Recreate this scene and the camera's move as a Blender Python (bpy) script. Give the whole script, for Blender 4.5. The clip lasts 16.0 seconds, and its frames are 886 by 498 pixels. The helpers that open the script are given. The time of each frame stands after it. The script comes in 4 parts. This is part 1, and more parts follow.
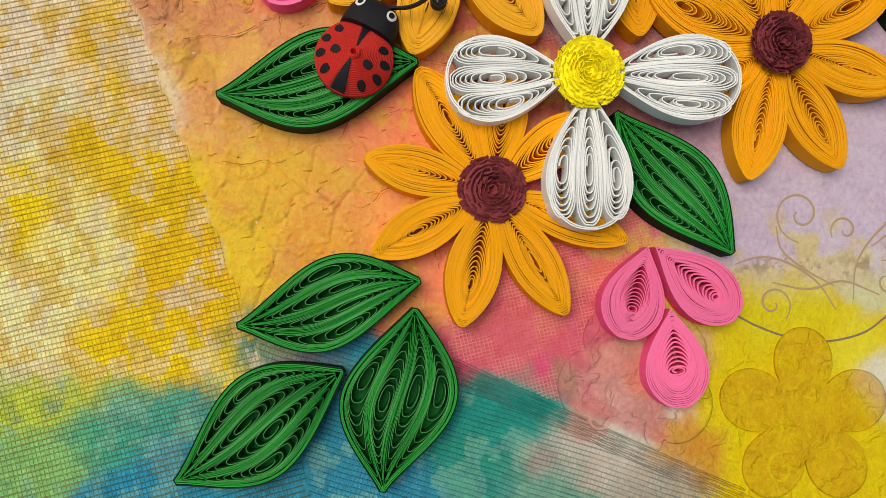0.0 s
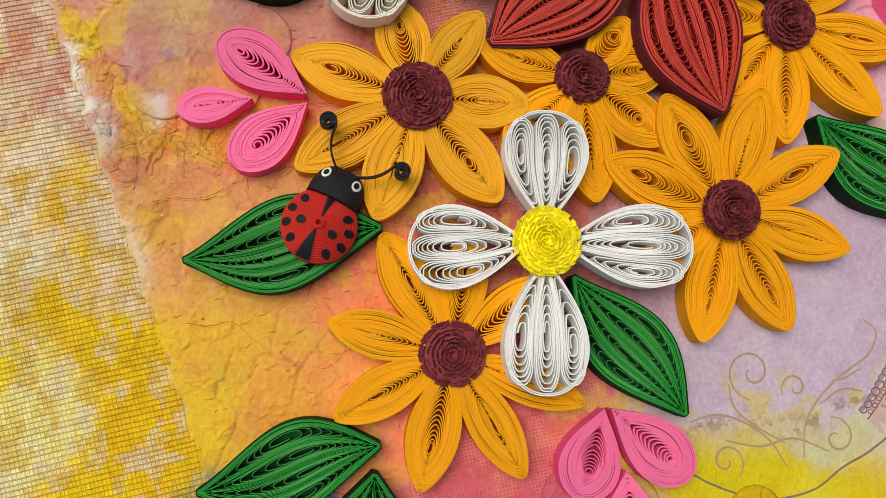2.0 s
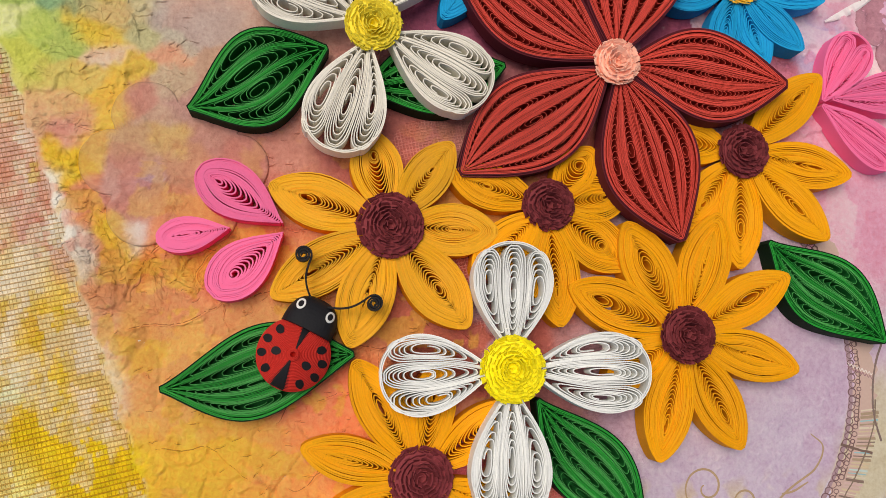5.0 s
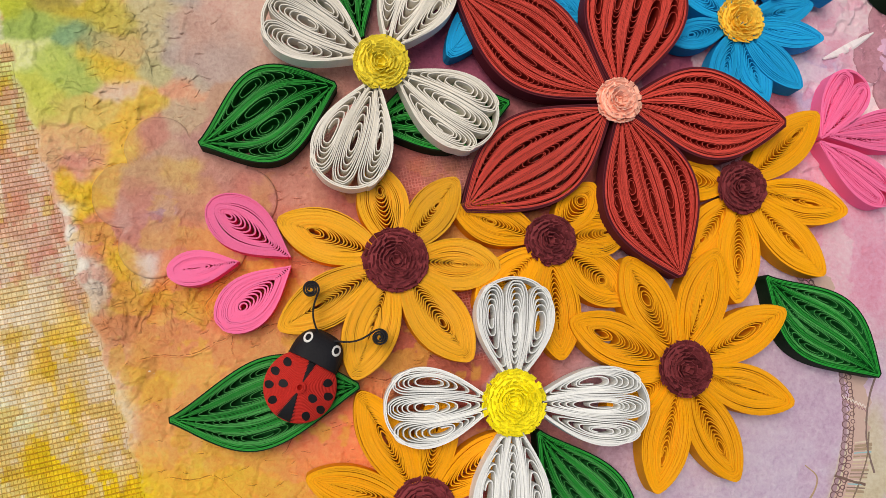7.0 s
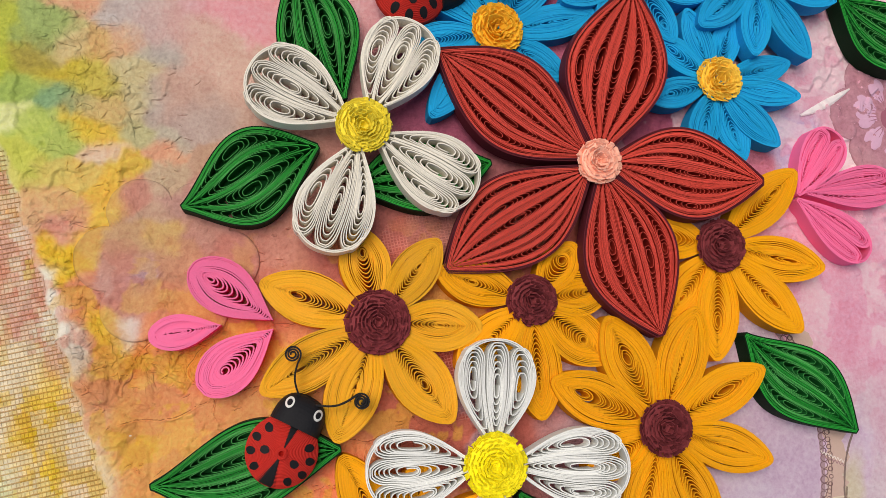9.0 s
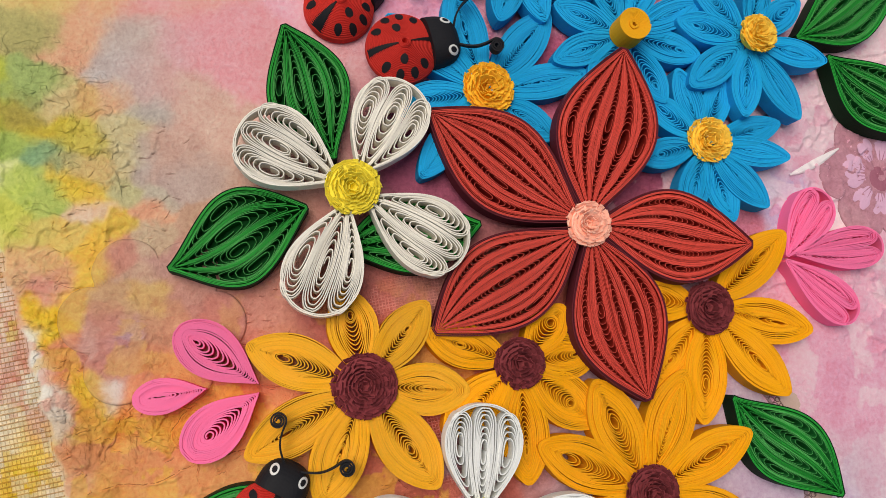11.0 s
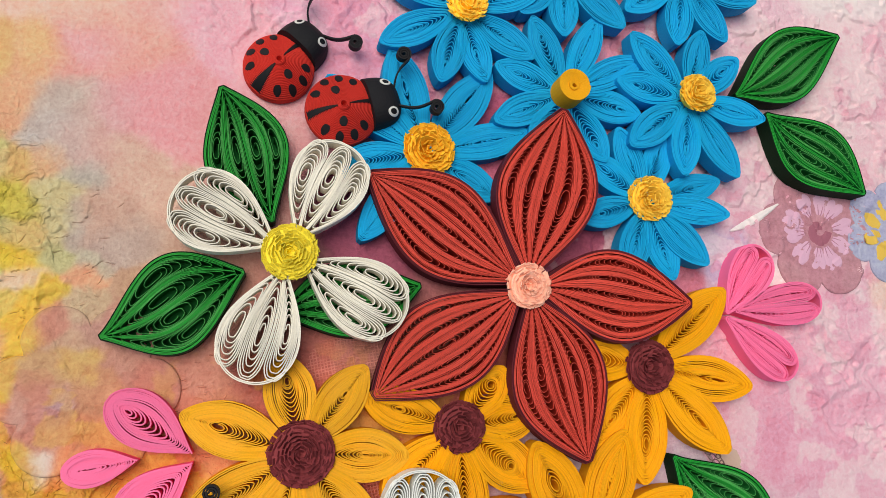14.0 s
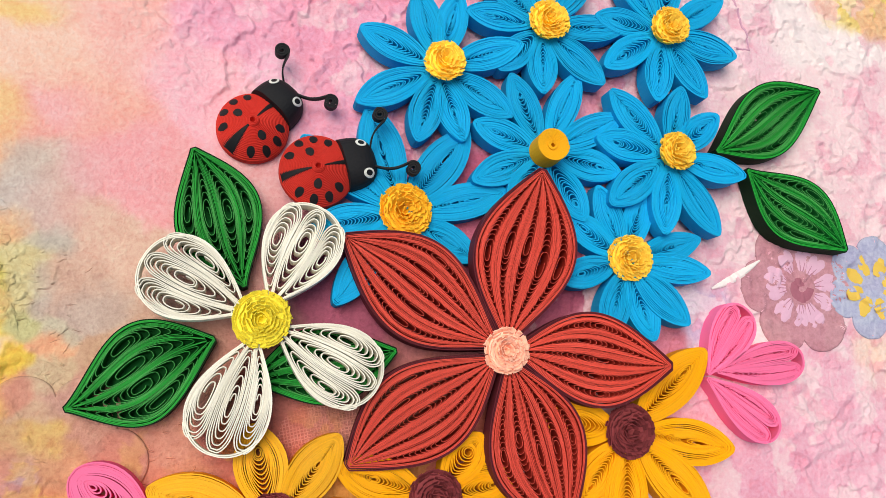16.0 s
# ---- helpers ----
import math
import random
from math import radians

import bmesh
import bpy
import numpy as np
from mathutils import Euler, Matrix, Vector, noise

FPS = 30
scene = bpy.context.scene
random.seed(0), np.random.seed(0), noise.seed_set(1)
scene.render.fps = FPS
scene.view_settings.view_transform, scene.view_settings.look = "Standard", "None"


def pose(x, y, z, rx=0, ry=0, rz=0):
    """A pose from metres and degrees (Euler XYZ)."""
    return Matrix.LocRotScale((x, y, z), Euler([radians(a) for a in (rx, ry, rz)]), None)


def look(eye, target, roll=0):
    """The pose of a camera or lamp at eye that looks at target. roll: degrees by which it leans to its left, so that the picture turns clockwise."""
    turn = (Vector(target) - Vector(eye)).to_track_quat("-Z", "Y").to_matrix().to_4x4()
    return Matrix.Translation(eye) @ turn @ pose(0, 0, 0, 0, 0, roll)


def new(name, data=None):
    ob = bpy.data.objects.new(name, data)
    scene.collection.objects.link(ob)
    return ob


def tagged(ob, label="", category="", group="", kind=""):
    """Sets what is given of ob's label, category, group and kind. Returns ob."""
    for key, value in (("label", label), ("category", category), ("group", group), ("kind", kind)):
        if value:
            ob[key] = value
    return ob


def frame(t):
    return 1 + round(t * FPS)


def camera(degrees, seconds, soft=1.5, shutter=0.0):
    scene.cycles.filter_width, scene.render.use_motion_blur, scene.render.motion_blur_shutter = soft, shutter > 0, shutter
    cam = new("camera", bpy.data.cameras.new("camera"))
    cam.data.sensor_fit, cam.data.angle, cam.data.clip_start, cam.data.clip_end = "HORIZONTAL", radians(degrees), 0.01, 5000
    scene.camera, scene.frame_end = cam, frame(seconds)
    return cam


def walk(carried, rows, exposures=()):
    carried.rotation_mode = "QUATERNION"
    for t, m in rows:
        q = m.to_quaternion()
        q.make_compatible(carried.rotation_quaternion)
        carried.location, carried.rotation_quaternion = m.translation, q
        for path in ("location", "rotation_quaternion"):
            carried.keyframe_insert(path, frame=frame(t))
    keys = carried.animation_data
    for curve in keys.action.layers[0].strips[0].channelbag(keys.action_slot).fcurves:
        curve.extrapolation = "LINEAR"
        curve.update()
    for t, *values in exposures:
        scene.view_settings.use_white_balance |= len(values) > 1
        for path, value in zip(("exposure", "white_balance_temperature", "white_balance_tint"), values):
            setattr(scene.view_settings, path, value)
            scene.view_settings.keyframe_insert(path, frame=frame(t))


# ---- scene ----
cam = camera(59.4, 16.0, soft=0.8)
# seconds, eye in metres, Euler turn in degrees
PATH = [
    (0, -0.01490, -0.01107, 0.15765, 4.102, -5.324, -1.093),
    (0.5, -0.01521, -0.00877, 0.15768, 6.085, -6.007, -1.280),
    (1, -0.01331, 0.00044, 0.16045, 6.592, -6.003, -1.135),
    (1.5, -0.01228, 0.00762, 0.16250, 6.876, -6.483, -0.956),
    (2, -0.01202, 0.01287, 0.16396, 7.246, -7.067, -0.616),
    (2.5, -0.01077, 0.01601, 0.16437, 7.203, -7.793, -0.535),
    (3, -0.01068, 0.02052, 0.16477, 6.729, -8.371, -0.396),
    (3.5, -0.01164, 0.02454, 0.16613, 6.917, -8.825, -0.396),
    (4, -0.01234, 0.02978, 0.16944, 7.663, -8.923, -0.376),
    (4.5, -0.01257, 0.03434, 0.17219, 7.854, -9.123, -0.380),
    (6.8, -0.01566, 0.04309, 0.17723, 7.643, -9.490, 0.320),
    (7, -0.01485, 0.04427, 0.17825, 7.763, -9.370, 0.300),
    (7.5, -0.01454, 0.04765, 0.17922, 7.929, -9.460, 0.180),
    (8, -0.01335, 0.05037, 0.18076, 8.409, -9.537, 0.117),
    (8.5, -0.01359, 0.05286, 0.18112, 8.462, -9.876, 0.115),
    (10.8, -0.01548, 0.06793, 0.18181, 8.666, -11.065, 0.748),
    (11, -0.01376, 0.06883, 0.18243, 8.847, -10.994, 0.806),
    (11.5, -0.01225, 0.07146, 0.18366, 9.304, -11.167, 0.828),
    (12, -0.01015, 0.07333, 0.18533, 9.391, -11.455, 0.710),
    (12.5, -0.00984, 0.07485, 0.18577, 9.792, -11.631, 0.684),
    (13, -0.00822, 0.07545, 0.18587, 9.717, -12.006, 0.547),
    (13.5, -0.00765, 0.07792, 0.18560, 9.730, -12.396, 0.548),
    (14, -0.00608, 0.08061, 0.18552, 9.871, -12.820, 0.394),
    (14.5, -0.00579, 0.08460, 0.18426, 10.432, -13.192, 0.257),
    (15, -0.00474, 0.08793, 0.18444, 10.476, -13.349, 0.333),
    (15.5, -0.00307, 0.09080, 0.18470, 10.825, -13.476, 0.290),
    (16, -0.00267, 0.09252, 0.18514, 11.001, -13.520, 0.304),
]
walk(cam, [(t, pose(x, y, z, rx, ry, rz)) for t, x, y, z, rx, ry, rz in PATH],
     exposures=[(0, 0.0, 6900, 6), (4, -0.03, 6900, 9), (8, 0.0, 6800, 9), (11, -0.02, 6800, 8), (13.5, 0.0, 6800, 5), (14, 0.1, 6800, 4), (15.5, 0.37, 6800, 2.5), (16, 0.37, 6800, 2)])

# ---- light ----
world = bpy.data.worlds.new("daylight")
world.use_nodes = True
scene.world = world
wn, wl = world.node_tree.nodes, world.node_tree.links
sky = wn.new("ShaderNodeTexSky")
sky.sky_type, sky.sun_disc = "NISHITA", False
sky.sun_elevation, sky.sun_rotation = radians(58), radians(300)
sky.air_density, sky.dust_density = 1.0, 4.0
wl.new(sky.outputs[0], wn["Background"].inputs[0])
wn["Background"].inputs[1].default_value = 0.072

sun = new("sun", bpy.data.lights.new("sun", "SUN"))
sun.data.energy, sun.data.angle, sun.data.color = 1.72, radians(38), (1.0, 0.93, 0.84)
sun.matrix_world = look((-0.5 * 0.6, 0.3 * 0.6, 1.0), (0, 0, 0))

MM = 0.001


# ---- materials ----
def linear(code):
    """A linear colour from a hex code."""
    return tuple((v / 12.92 if v <= 0.04045 else ((v + 0.055) / 1.055) ** 2.4) for v in (int(code[i:i + 2], 16) / 255 for i in (0, 2, 4)))


def paper(name, code, rough=0.7, vary=0.16, fade=0.12, pieces=(0.82, 1.16)):
    """Quilling paper: fibres, slight fading in patches, and a differing tone from piece to piece."""
    m = bpy.data.materials.new(name)
    m.use_nodes = True
    n, l = m.node_tree.nodes, m.node_tree.links
    b = n["Principled BSDF"]
    b.inputs["Roughness"].default_value = rough
    b.inputs["Specular IOR Level"].default_value = 0.12
    co = n.new("ShaderNodeTexCoord")
    fibre, patch = n.new("ShaderNodeTexNoise"), n.new("ShaderNodeTexNoise")
    fibre.inputs["Scale"].default_value, fibre.inputs["Detail"].default_value = 2200, 4
    patch.inputs["Scale"].default_value, patch.inputs["Detail"].default_value = 160, 3
    info = n.new("ShaderNodeObjectInfo")
    base = Vector(linear(code))
    ramp = n.new("ShaderNodeMix")
    ramp.data_type = "RGBA"
    ramp.inputs[6].default_value = (*(base * (1 - vary)), 1)
    ramp.inputs[7].default_value = (*(base * (1 + vary * 0.6)), 1)
    pale = n.new("ShaderNodeMix")
    pale.data_type = "RGBA"
    grey = sum(base) / 3
    pale.inputs[7].default_value = (*(base.lerp(Vector((grey, grey, grey)), 0.15) * 1.15), 1)
    mul = n.new("ShaderNodeMath")
    mul.operation = "MULTIPLY"
    mul.inputs[1].default_value = fade * 2
    hue = n.new("ShaderNodeHueSaturation")
    shift = n.new("ShaderNodeMapRange")
    shift.inputs[3].default_value, shift.inputs[4].default_value = pieces
    bump = n.new("ShaderNodeBump")
    bump.inputs["Strength"].default_value, bump.inputs["Distance"].default_value = 0.35, 0.0001
    for t in (fibre, patch):
        l.new(co.outputs["Object"], t.inputs["Vector"])
    l.new(fibre.outputs["Fac"], ramp.inputs[0])
    l.new(patch.outputs["Fac"], mul.inputs[0])
    l.new(mul.outputs[0], pale.inputs[0])
    l.new(ramp.outputs[2], pale.inputs[6])
    geo, mean = n.new("ShaderNodeNewGeometry"), n.new("ShaderNodeMath")
    mean.operation = "ADD"
    l.new(info.outputs["Random"], mean.inputs[0])
    l.new(geo.outputs["Random Per Island"], mean.inputs[1])
    shift.inputs[2].default_value = 2.0
    l.new(mean.outputs[0], shift.inputs[0])
    l.new(shift.outputs[0], hue.inputs["Value"])
    l.new(pale.outputs[2], hue.inputs["Color"])
    l.new(hue.outputs[0], b.inputs["Base Color"])
    l.new(fibre.outputs["Fac"], bump.inputs["Height"])
    l.new(bump.outputs[0], b.inputs["Normal"])
    return m


def coloured(name, rough=0.6, grain=900.0, depth=0.0006, spec=0.25, dab=0.6, ridge=0.0):
    """Paint whose colour lies in the mesh's colour layer, with brush grain and dabs."""
    m = bpy.data.materials.new(name)
    m.use_nodes = True
    n, l = m.node_tree.nodes, m.node_tree.links
    b = n["Principled BSDF"]
    b.inputs["Specular IOR Level"].default_value = spec
    tint = n.new("ShaderNodeVertexColor")
    tint.layer_name = "tint"
    co = n.new("ShaderNodeTexCoord")
    fine, broad = n.new("ShaderNodeTexNoise"), n.new("ShaderNodeTexNoise")
    fine.inputs["Scale"].default_value, fine.inputs["Detail"].default_value, fine.inputs["Roughness"].default_value = grain, 6, 0.65
    broad.inputs["Scale"].default_value, broad.inputs["Detail"].default_value = 220, 5
    low = n.new("ShaderNodeMix")
    low.data_type, low.blend_type = "RGBA", "OVERLAY"
    low.inputs[0].default_value = dab * 0.45
    high = n.new("ShaderNodeMix")
    high.data_type, high.blend_type = "RGBA", "OVERLAY"
    high.inputs[0].default_value = dab * 0.8
    cells, groove, crazed, warp, bend = n.new("ShaderNodeTexVoronoi"), n.new("ShaderNodeMapRange"), n.new("ShaderNodeMath"), n.new("ShaderNodeTexNoise"), n.new("ShaderNodeVectorMath")
    cells.feature = "DISTANCE_TO_EDGE"
    cells.inputs["Scale"].default_value = 330
    warp.inputs["Scale"].default_value, warp.inputs["Detail"].default_value = 260, 4
    bend.operation, bend.inputs[1].default_value = "MULTIPLY_ADD", (0.006, 0.006, 0.006)
    l.new(co.outputs["Object"], warp.inputs["Vector"])
    l.new(warp.outputs["Color"], bend.inputs[0])
    l.new(co.outputs["Object"], bend.inputs[2])
    l.new(bend.outputs[0], cells.inputs["Vector"])
    groove.inputs[1].default_value, groove.inputs[2].default_value, groove.inputs[3].default_value, groove.inputs[4].default_value = 0.0, 0.05, 0.22, 0.0
    l.new(cells.outputs["Distance"], groove.inputs[0])
    crazed.operation = "MULTIPLY"
    l.new(groove.outputs[0], crazed.inputs[0])
    square = n.new("ShaderNodeMath")
    square.operation, square.inputs[1].default_value = "POWER", 2.2
    l.new(tint.outputs["Alpha"], square.inputs[0])
    l.new(square.outputs[0], crazed.inputs[1])
    rr = n.new("ShaderNodeMapRange")
    rr.inputs[3].default_value, rr.inputs[4].default_value = rough - 0.12, rough + 0.15
    bump = n.new("ShaderNodeBump")
    bump.inputs["Strength"].default_value, bump.inputs["Distance"].default_value = 0.8, depth
    for t in (fine, broad):
        l.new(co.outputs["Object"], t.inputs["Vector"])
    l.new(tint.outputs["Color"], low.inputs[6])
    l.new(broad.outputs["Fac"], low.inputs[7])
    l.new(low.outputs[2], high.inputs[6])
    l.new(fine.outputs["Fac"], high.inputs[7])
    rust = n.new("ShaderNodeMix")
    rust.data_type, rust.blend_type = "RGBA", "MULTIPLY"
    rust.inputs[7].default_value = (0.8, 0.7, 0.6, 1)
    l.new(crazed.outputs[0], rust.inputs[0])
    l.new(high.outputs[2], rust.inputs[6])
    l.new(rust.outputs[2], b.inputs["Base Color"])
    l.new(broad.outputs["Fac"], rr.inputs[0])
    l.new(rr.outputs[0], b.inputs["Roughness"])
    flake, edge, total = n.new("ShaderNodeTexNoise"), n.new("ShaderNodeMapRange"), n.new("ShaderNodeMath")
    flake.inputs["Scale"].default_value, flake.inputs["Detail"].default_value, flake.inputs["Distortion"].default_value = 190, 6, 0.6
    edge.inputs[1].default_value, edge.inputs[2].default_value, edge.inputs[4].default_value = 0.53, 0.575, ridge
    total.operation = "ADD"
    l.new(co.outputs["Object"], flake.inputs["Vector"])
    l.new(flake.outputs["Fac"], edge.inputs[0])
    mask = n.new("ShaderNodeMath")
    mask.operation = "MULTIPLY"
    l.new(edge.outputs[0], mask.inputs[0])
    l.new(tint.outputs["Alpha"], mask.inputs[1])
    l.new(mask.outputs[0], total.inputs[0])
    l.new(fine.outputs["Fac"], total.inputs[1])
    deep = n.new("ShaderNodeMath")
    deep.operation = "SUBTRACT"
    l.new(total.outputs[0], deep.inputs[0])
    l.new(crazed.outputs[0], deep.inputs[1])
    l.new(deep.outputs[0], bump.inputs["Height"])
    l.new(bump.outputs[0], b.inputs["Normal"])
    return m


GOLD = paper("golden_yellow_paper", "feb004")
GOLD_FADED = paper("faded_golden_paper", "f6b216", vary=0.2, fade=0.25)
GREEN = paper("green_paper", "28a43c", rough=0.52, vary=0.22)
# leaf green lightened: the light on single loops is put into the colour
LIT_GREEN = paper("lit_green_paper", "50b058", vary=0.2)
DARK_GREEN = paper("dark_green_paper", "0d2a16")
WHITE = paper("white_paper", "f4f6f3", vary=0.1, fade=0.06)
CREAM = paper("off_white_paper", "f2ede0", vary=0.14, fade=0.1)
RED = paper("red_paper", "e84e40", rough=0.55, vary=0.28, fade=0.3)
# deeper copies of the edge colours: shade between strips put into the flats
LEAF_FLAT = paper("shaded_green_paper", "1e7836")
RED_FLAT = paper("shaded_red_paper", "a42a20")
PINK_FLAT = paper("shaded_pink_paper", "ff5e9a")
GOLD_FLAT = paper("shaded_golden_paper", "f8a80c")
BLUE_FLAT = paper("shaded_blue_paper", "009fde")
MAROON = paper("maroon_paper", "64242e")
BLUE = paper("sky_blue_paper", "04aae6", vary=0.12)
PINK = paper("hot_pink_paper", "ff78ac", vary=0.1)
BROWN = paper("plum_brown_paper", "8a3c42", vary=0.25, pieces=(0.35, 1.6))
LEMON = paper("lemon_yellow_paper", "fbee1e", vary=0.12, pieces=(0.6, 1.2))
CANARY = paper("canary_yellow_paper", "ffec48", vary=0.12, pieces=(0.65, 1.3))
AMBER = paper("amber_paper", "ffd650", vary=0.15, pieces=(0.82, 1.4))
MARIGOLD = paper("marigold_paper", "ffc634", vary=0.15, pieces=(0.82, 1.4))
HONEY = paper("honey_paper", "f2ae14")
PEACH = paper("peach_paper", "ffc8b2", vary=0.1, pieces=(0.7, 1.35))
SCARLET = paper("scarlet_paper", "d2342c", vary=0.22)
BLACK = paper("black_paper", "242428", rough=0.6, vary=0.3, fade=0.1)
CHALK = paper("chalk_white_paint", "eeeeea", vary=0.04)
PAINT = coloured("acrylic_paint", 0.55, ridge=1.0)
THREAD = coloured("painted_thread", 0.7, 1500, 0.0001)
PRINT = coloured("printed_paper", 0.6, 1400, 0.0001, dab=0.15)
CANVAS = paper("raw_canvas", "d9cfbd")
OAK = paper("table_top_wood", "8a6a4c", rough=0.5, vary=0.3)


# ---- mesh helpers ----
def mesh(name, verts, faces, material, smooth=False):
    me = bpy.data.meshes.new(name)
    me.from_pydata([tuple(v) for v in np.asarray(verts, float) * MM], [], faces)
    me.materials.append(material)
    if smooth:
        me.polygons.foreach_set("use_smooth", [True] * len(me.polygons))
    me.update()
    return me


def part(name, me, parent, label="", m=None):
    ob = new(name, me)
    ob.parent = parent
    if m is not None:
        ob.matrix_basis = m
    if label:
        ob["label"] = label
    return ob


def thing(name, x, y, z, label, category, group="", turn=0.0):
    ob = new(name)
    ob.empty_display_size = 0.005
    ob.matrix_basis = Matrix.Translation((x * MM, y * MM, z * MM)) @ Matrix.Rotation(radians(turn), 4, "Z")
    return tagged(ob, label, category, group, "thing")


class Strips:
    """Gathers paper strips that stand on edge into one mesh."""

    def __init__(self):
        self.verts, self.faces, self.flat = [], [], []

    def strip(self, xy, low, high, thick=0.24, closed=False):
        xy = np.asarray(xy, float)
        n = len(xy)
        d = np.roll(xy, -1, 0) - np.roll(xy, 1, 0)
        if not closed:
            d[0], d[-1] = xy[1] - xy[0], xy[-1] - xy[-2]
        d /= np.maximum(np.hypot(d[:, 0], d[:, 1]), 1e-6)[:, None]
        side = np.stack([-d[:, 1], d[:, 0]], 1) * thick / 2
        low, high = np.broadcast_to(low, n), np.broadcast_to(high, n)
        o = len(self.verts)
        a, b = xy + side, xy - side
        for i in range(n):
            self.verts += [(*a[i], low[i]), (*a[i], high[i]), (*b[i], high[i]), (*b[i], low[i])]
        for i in range(n if closed else n - 1):
            p, q = o + 4 * i, o + 4 * ((i + 1) % n)
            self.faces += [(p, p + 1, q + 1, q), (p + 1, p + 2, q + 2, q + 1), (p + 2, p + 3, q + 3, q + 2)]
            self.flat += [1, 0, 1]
        if not closed:
            e = o + 4 * (n - 1)
            self.faces += [(o, o + 3, o + 2, o + 1), (e, e + 1, e + 2, e + 3)]
            self.flat += [1, 1]

    def mesh(self, name, material, sides=None):
        """sides: a second material for the flat of the strips, with the shade between them in its colour."""
        me = mesh(name, self.verts, self.faces, material)
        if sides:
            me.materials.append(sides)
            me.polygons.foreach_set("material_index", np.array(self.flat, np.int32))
        return me


def marquise(u, m=0.55, k=0.85):
    """Half width of a shape with a point at both ends."""
    x = np.where(u < m, u / m, (1 - u) / (1 - m))
    return np.sin(np.pi / 2 * np.clip(x, 0, 1)) ** np.where(u < m, k, k * 0.88)


def teardrop(u, m=0.64):
    """Half width of a shape with a point at its base and a round end."""
    return np.where(u < m, np.sin(np.pi / 2 * np.clip(u / m, 0, 1)) ** 1.1, np.sqrt(np.clip(1 - ((u - m) / (1 - m)) ** 2, 0, 1)))


def coil(s, middle, half, length, tight, loose, height, rng, q=0.75, thick=0.17, steps=34, core=1.5, inner=None, fine=None, hook=0.6, uneven=0.1, heart=2, whole=False):
    """One strip rolled inwards. middle(u) and half(u) give the lobe's centre line and half width in mm;
    tight and loose: (turns, gap at the base, gap at the end, gap at the sides)."""
    most = float(np.max(half(np.linspace(0, 1, 41))))
    marks = [(0.0, 1.0, 1.0)]
    lean = rng.uniform(0.8, 1.2)
    for turns, base, end, side in (tight, loose):
        base, end = base * lean, end * (2 - lean)
        for _ in range(turns):
            a, b, w = marks[-1]
            j = rng.uniform((0.7, 0.7, 0.6), (1.3, 1.3, 1.35))
            j[2] *= 1.7 if rng.random() < 0.2 else 1.0
            a, b, w = a + base * j[0] / length, b - end * j[1] / length, w - side * j[2] / most
            if (b - a) * length < core or w * most < 0.35:
                break
            marks.append((a, b, w))
    a, b, w = marks[-1]
    c = (a + b) / 2
    shift = rng.uniform(-0.15, 0.15) * (b - a)
    for k in np.linspace(1, 0.2, heart + 1)[1:]:
        marks.append((c + shift - (c - a) * k, c + shift + (b - c) * k, w * k))
    marks = np.array(marks)
    n = len(marks) - 1
    # the free end stops as a hook inside the last loop
    f = np.linspace(0, n - hook * rng.uniform(0.75, 1.1), n * steps + 1)
    a, b, w = (np.interp(f, np.arange(n + 1), marks[:, i]) for i in range(3))
    turn = 2 * np.pi * f + np.pi
    u = np.clip((a + b) / 2 + (b - a) / 2 * np.cos(turn), 0, 1)
    q = q * np.clip((a + 1 - b) * length / 7, 0.1, 1)
    v = w * np.sign(np.sin(turn)) * np.abs(np.sin(turn)) ** q
    ragged = 0.07 * np.sin(f * 2.1 + rng.uniform(0, 6)) + 0.06 * np.sin(f * 5.3 + rng.uniform(0, 6)) + np.interp(f, np.arange(n + 1), rng.normal(0, uneven, n + 1))
    xy, top = np.stack([u * length, middle(u) + v * half(u)], 1), height + ragged - 0.12 * f / max(n, 1)
    cut = tight[0] * steps
    ends = [0, cut, len(xy) - 1] if whole and cut < len(xy) - 5 else list(range(0, len(xy) - 5, steps // 2)) + [len(xy) - 1]
    for p, e in zip(ends[:-1], ends[1:]):
        late = f[p] >= tight[0] - 0.2
        pile = inner if late and inner is not None else s
        pile.strip(xy[p:e + 1], 0.0, top[p:e + 1], fine if late and fine else thick)


def outline(s, length, top, grow, height, thick=0.3, n=48, bend=None, rise=0.0):
    """A closed wrap round a shape of half width top(u)."""
    u = (1 - np.cos(np.linspace(0, np.pi, n))) / 2
    h = top(u)
    y0 = bend(u) if bend else 0 * u
    x = grow * -1 + u * (length + 2 * grow)
    up = np.stack([x, y0 + h + grow * (h > 0.01)], 1)
    down = np.stack([x, y0 - h - grow * (h > 0.01)], 1)[::-1][1:-1]
    s.strip(np.concatenate([up, down]), 0.0, height + rise, thick, closed=True)


def at(x, y, z, turn=0.0, tilt=0.0):
    """Pose in mm and degrees; tilt lifts the far end."""
    return Matrix.Translation((x * MM, y * MM, z * MM)) @ Matrix.Rotation(radians(turn), 4, "Z") @ Matrix.Rotation(radians(-tilt), 4, "Y")

# ---- kinds of petal ----
def eye_petal(length, width, rng, height=5.0, m=0.55):
    """A rolled strip pinched at both ends, with an open eye of loose turns."""
    s = Strips()
    half = lambda u: width / 2 * marquise(u, m, 0.7)  # noqa: E731
    open_eye = rng.uniform(0.8, 1.2)
    coil(s, lambda u: 0 * u, half, length, (int(width * 0.92 / open_eye), 0.34, 0.30, 0.25), (11, 0.9, 0.34, 0.16), height, rng, 1.1, 0.275, 34, 2.6, None, 0.22, 0.7, 0.1, 3)
    return s


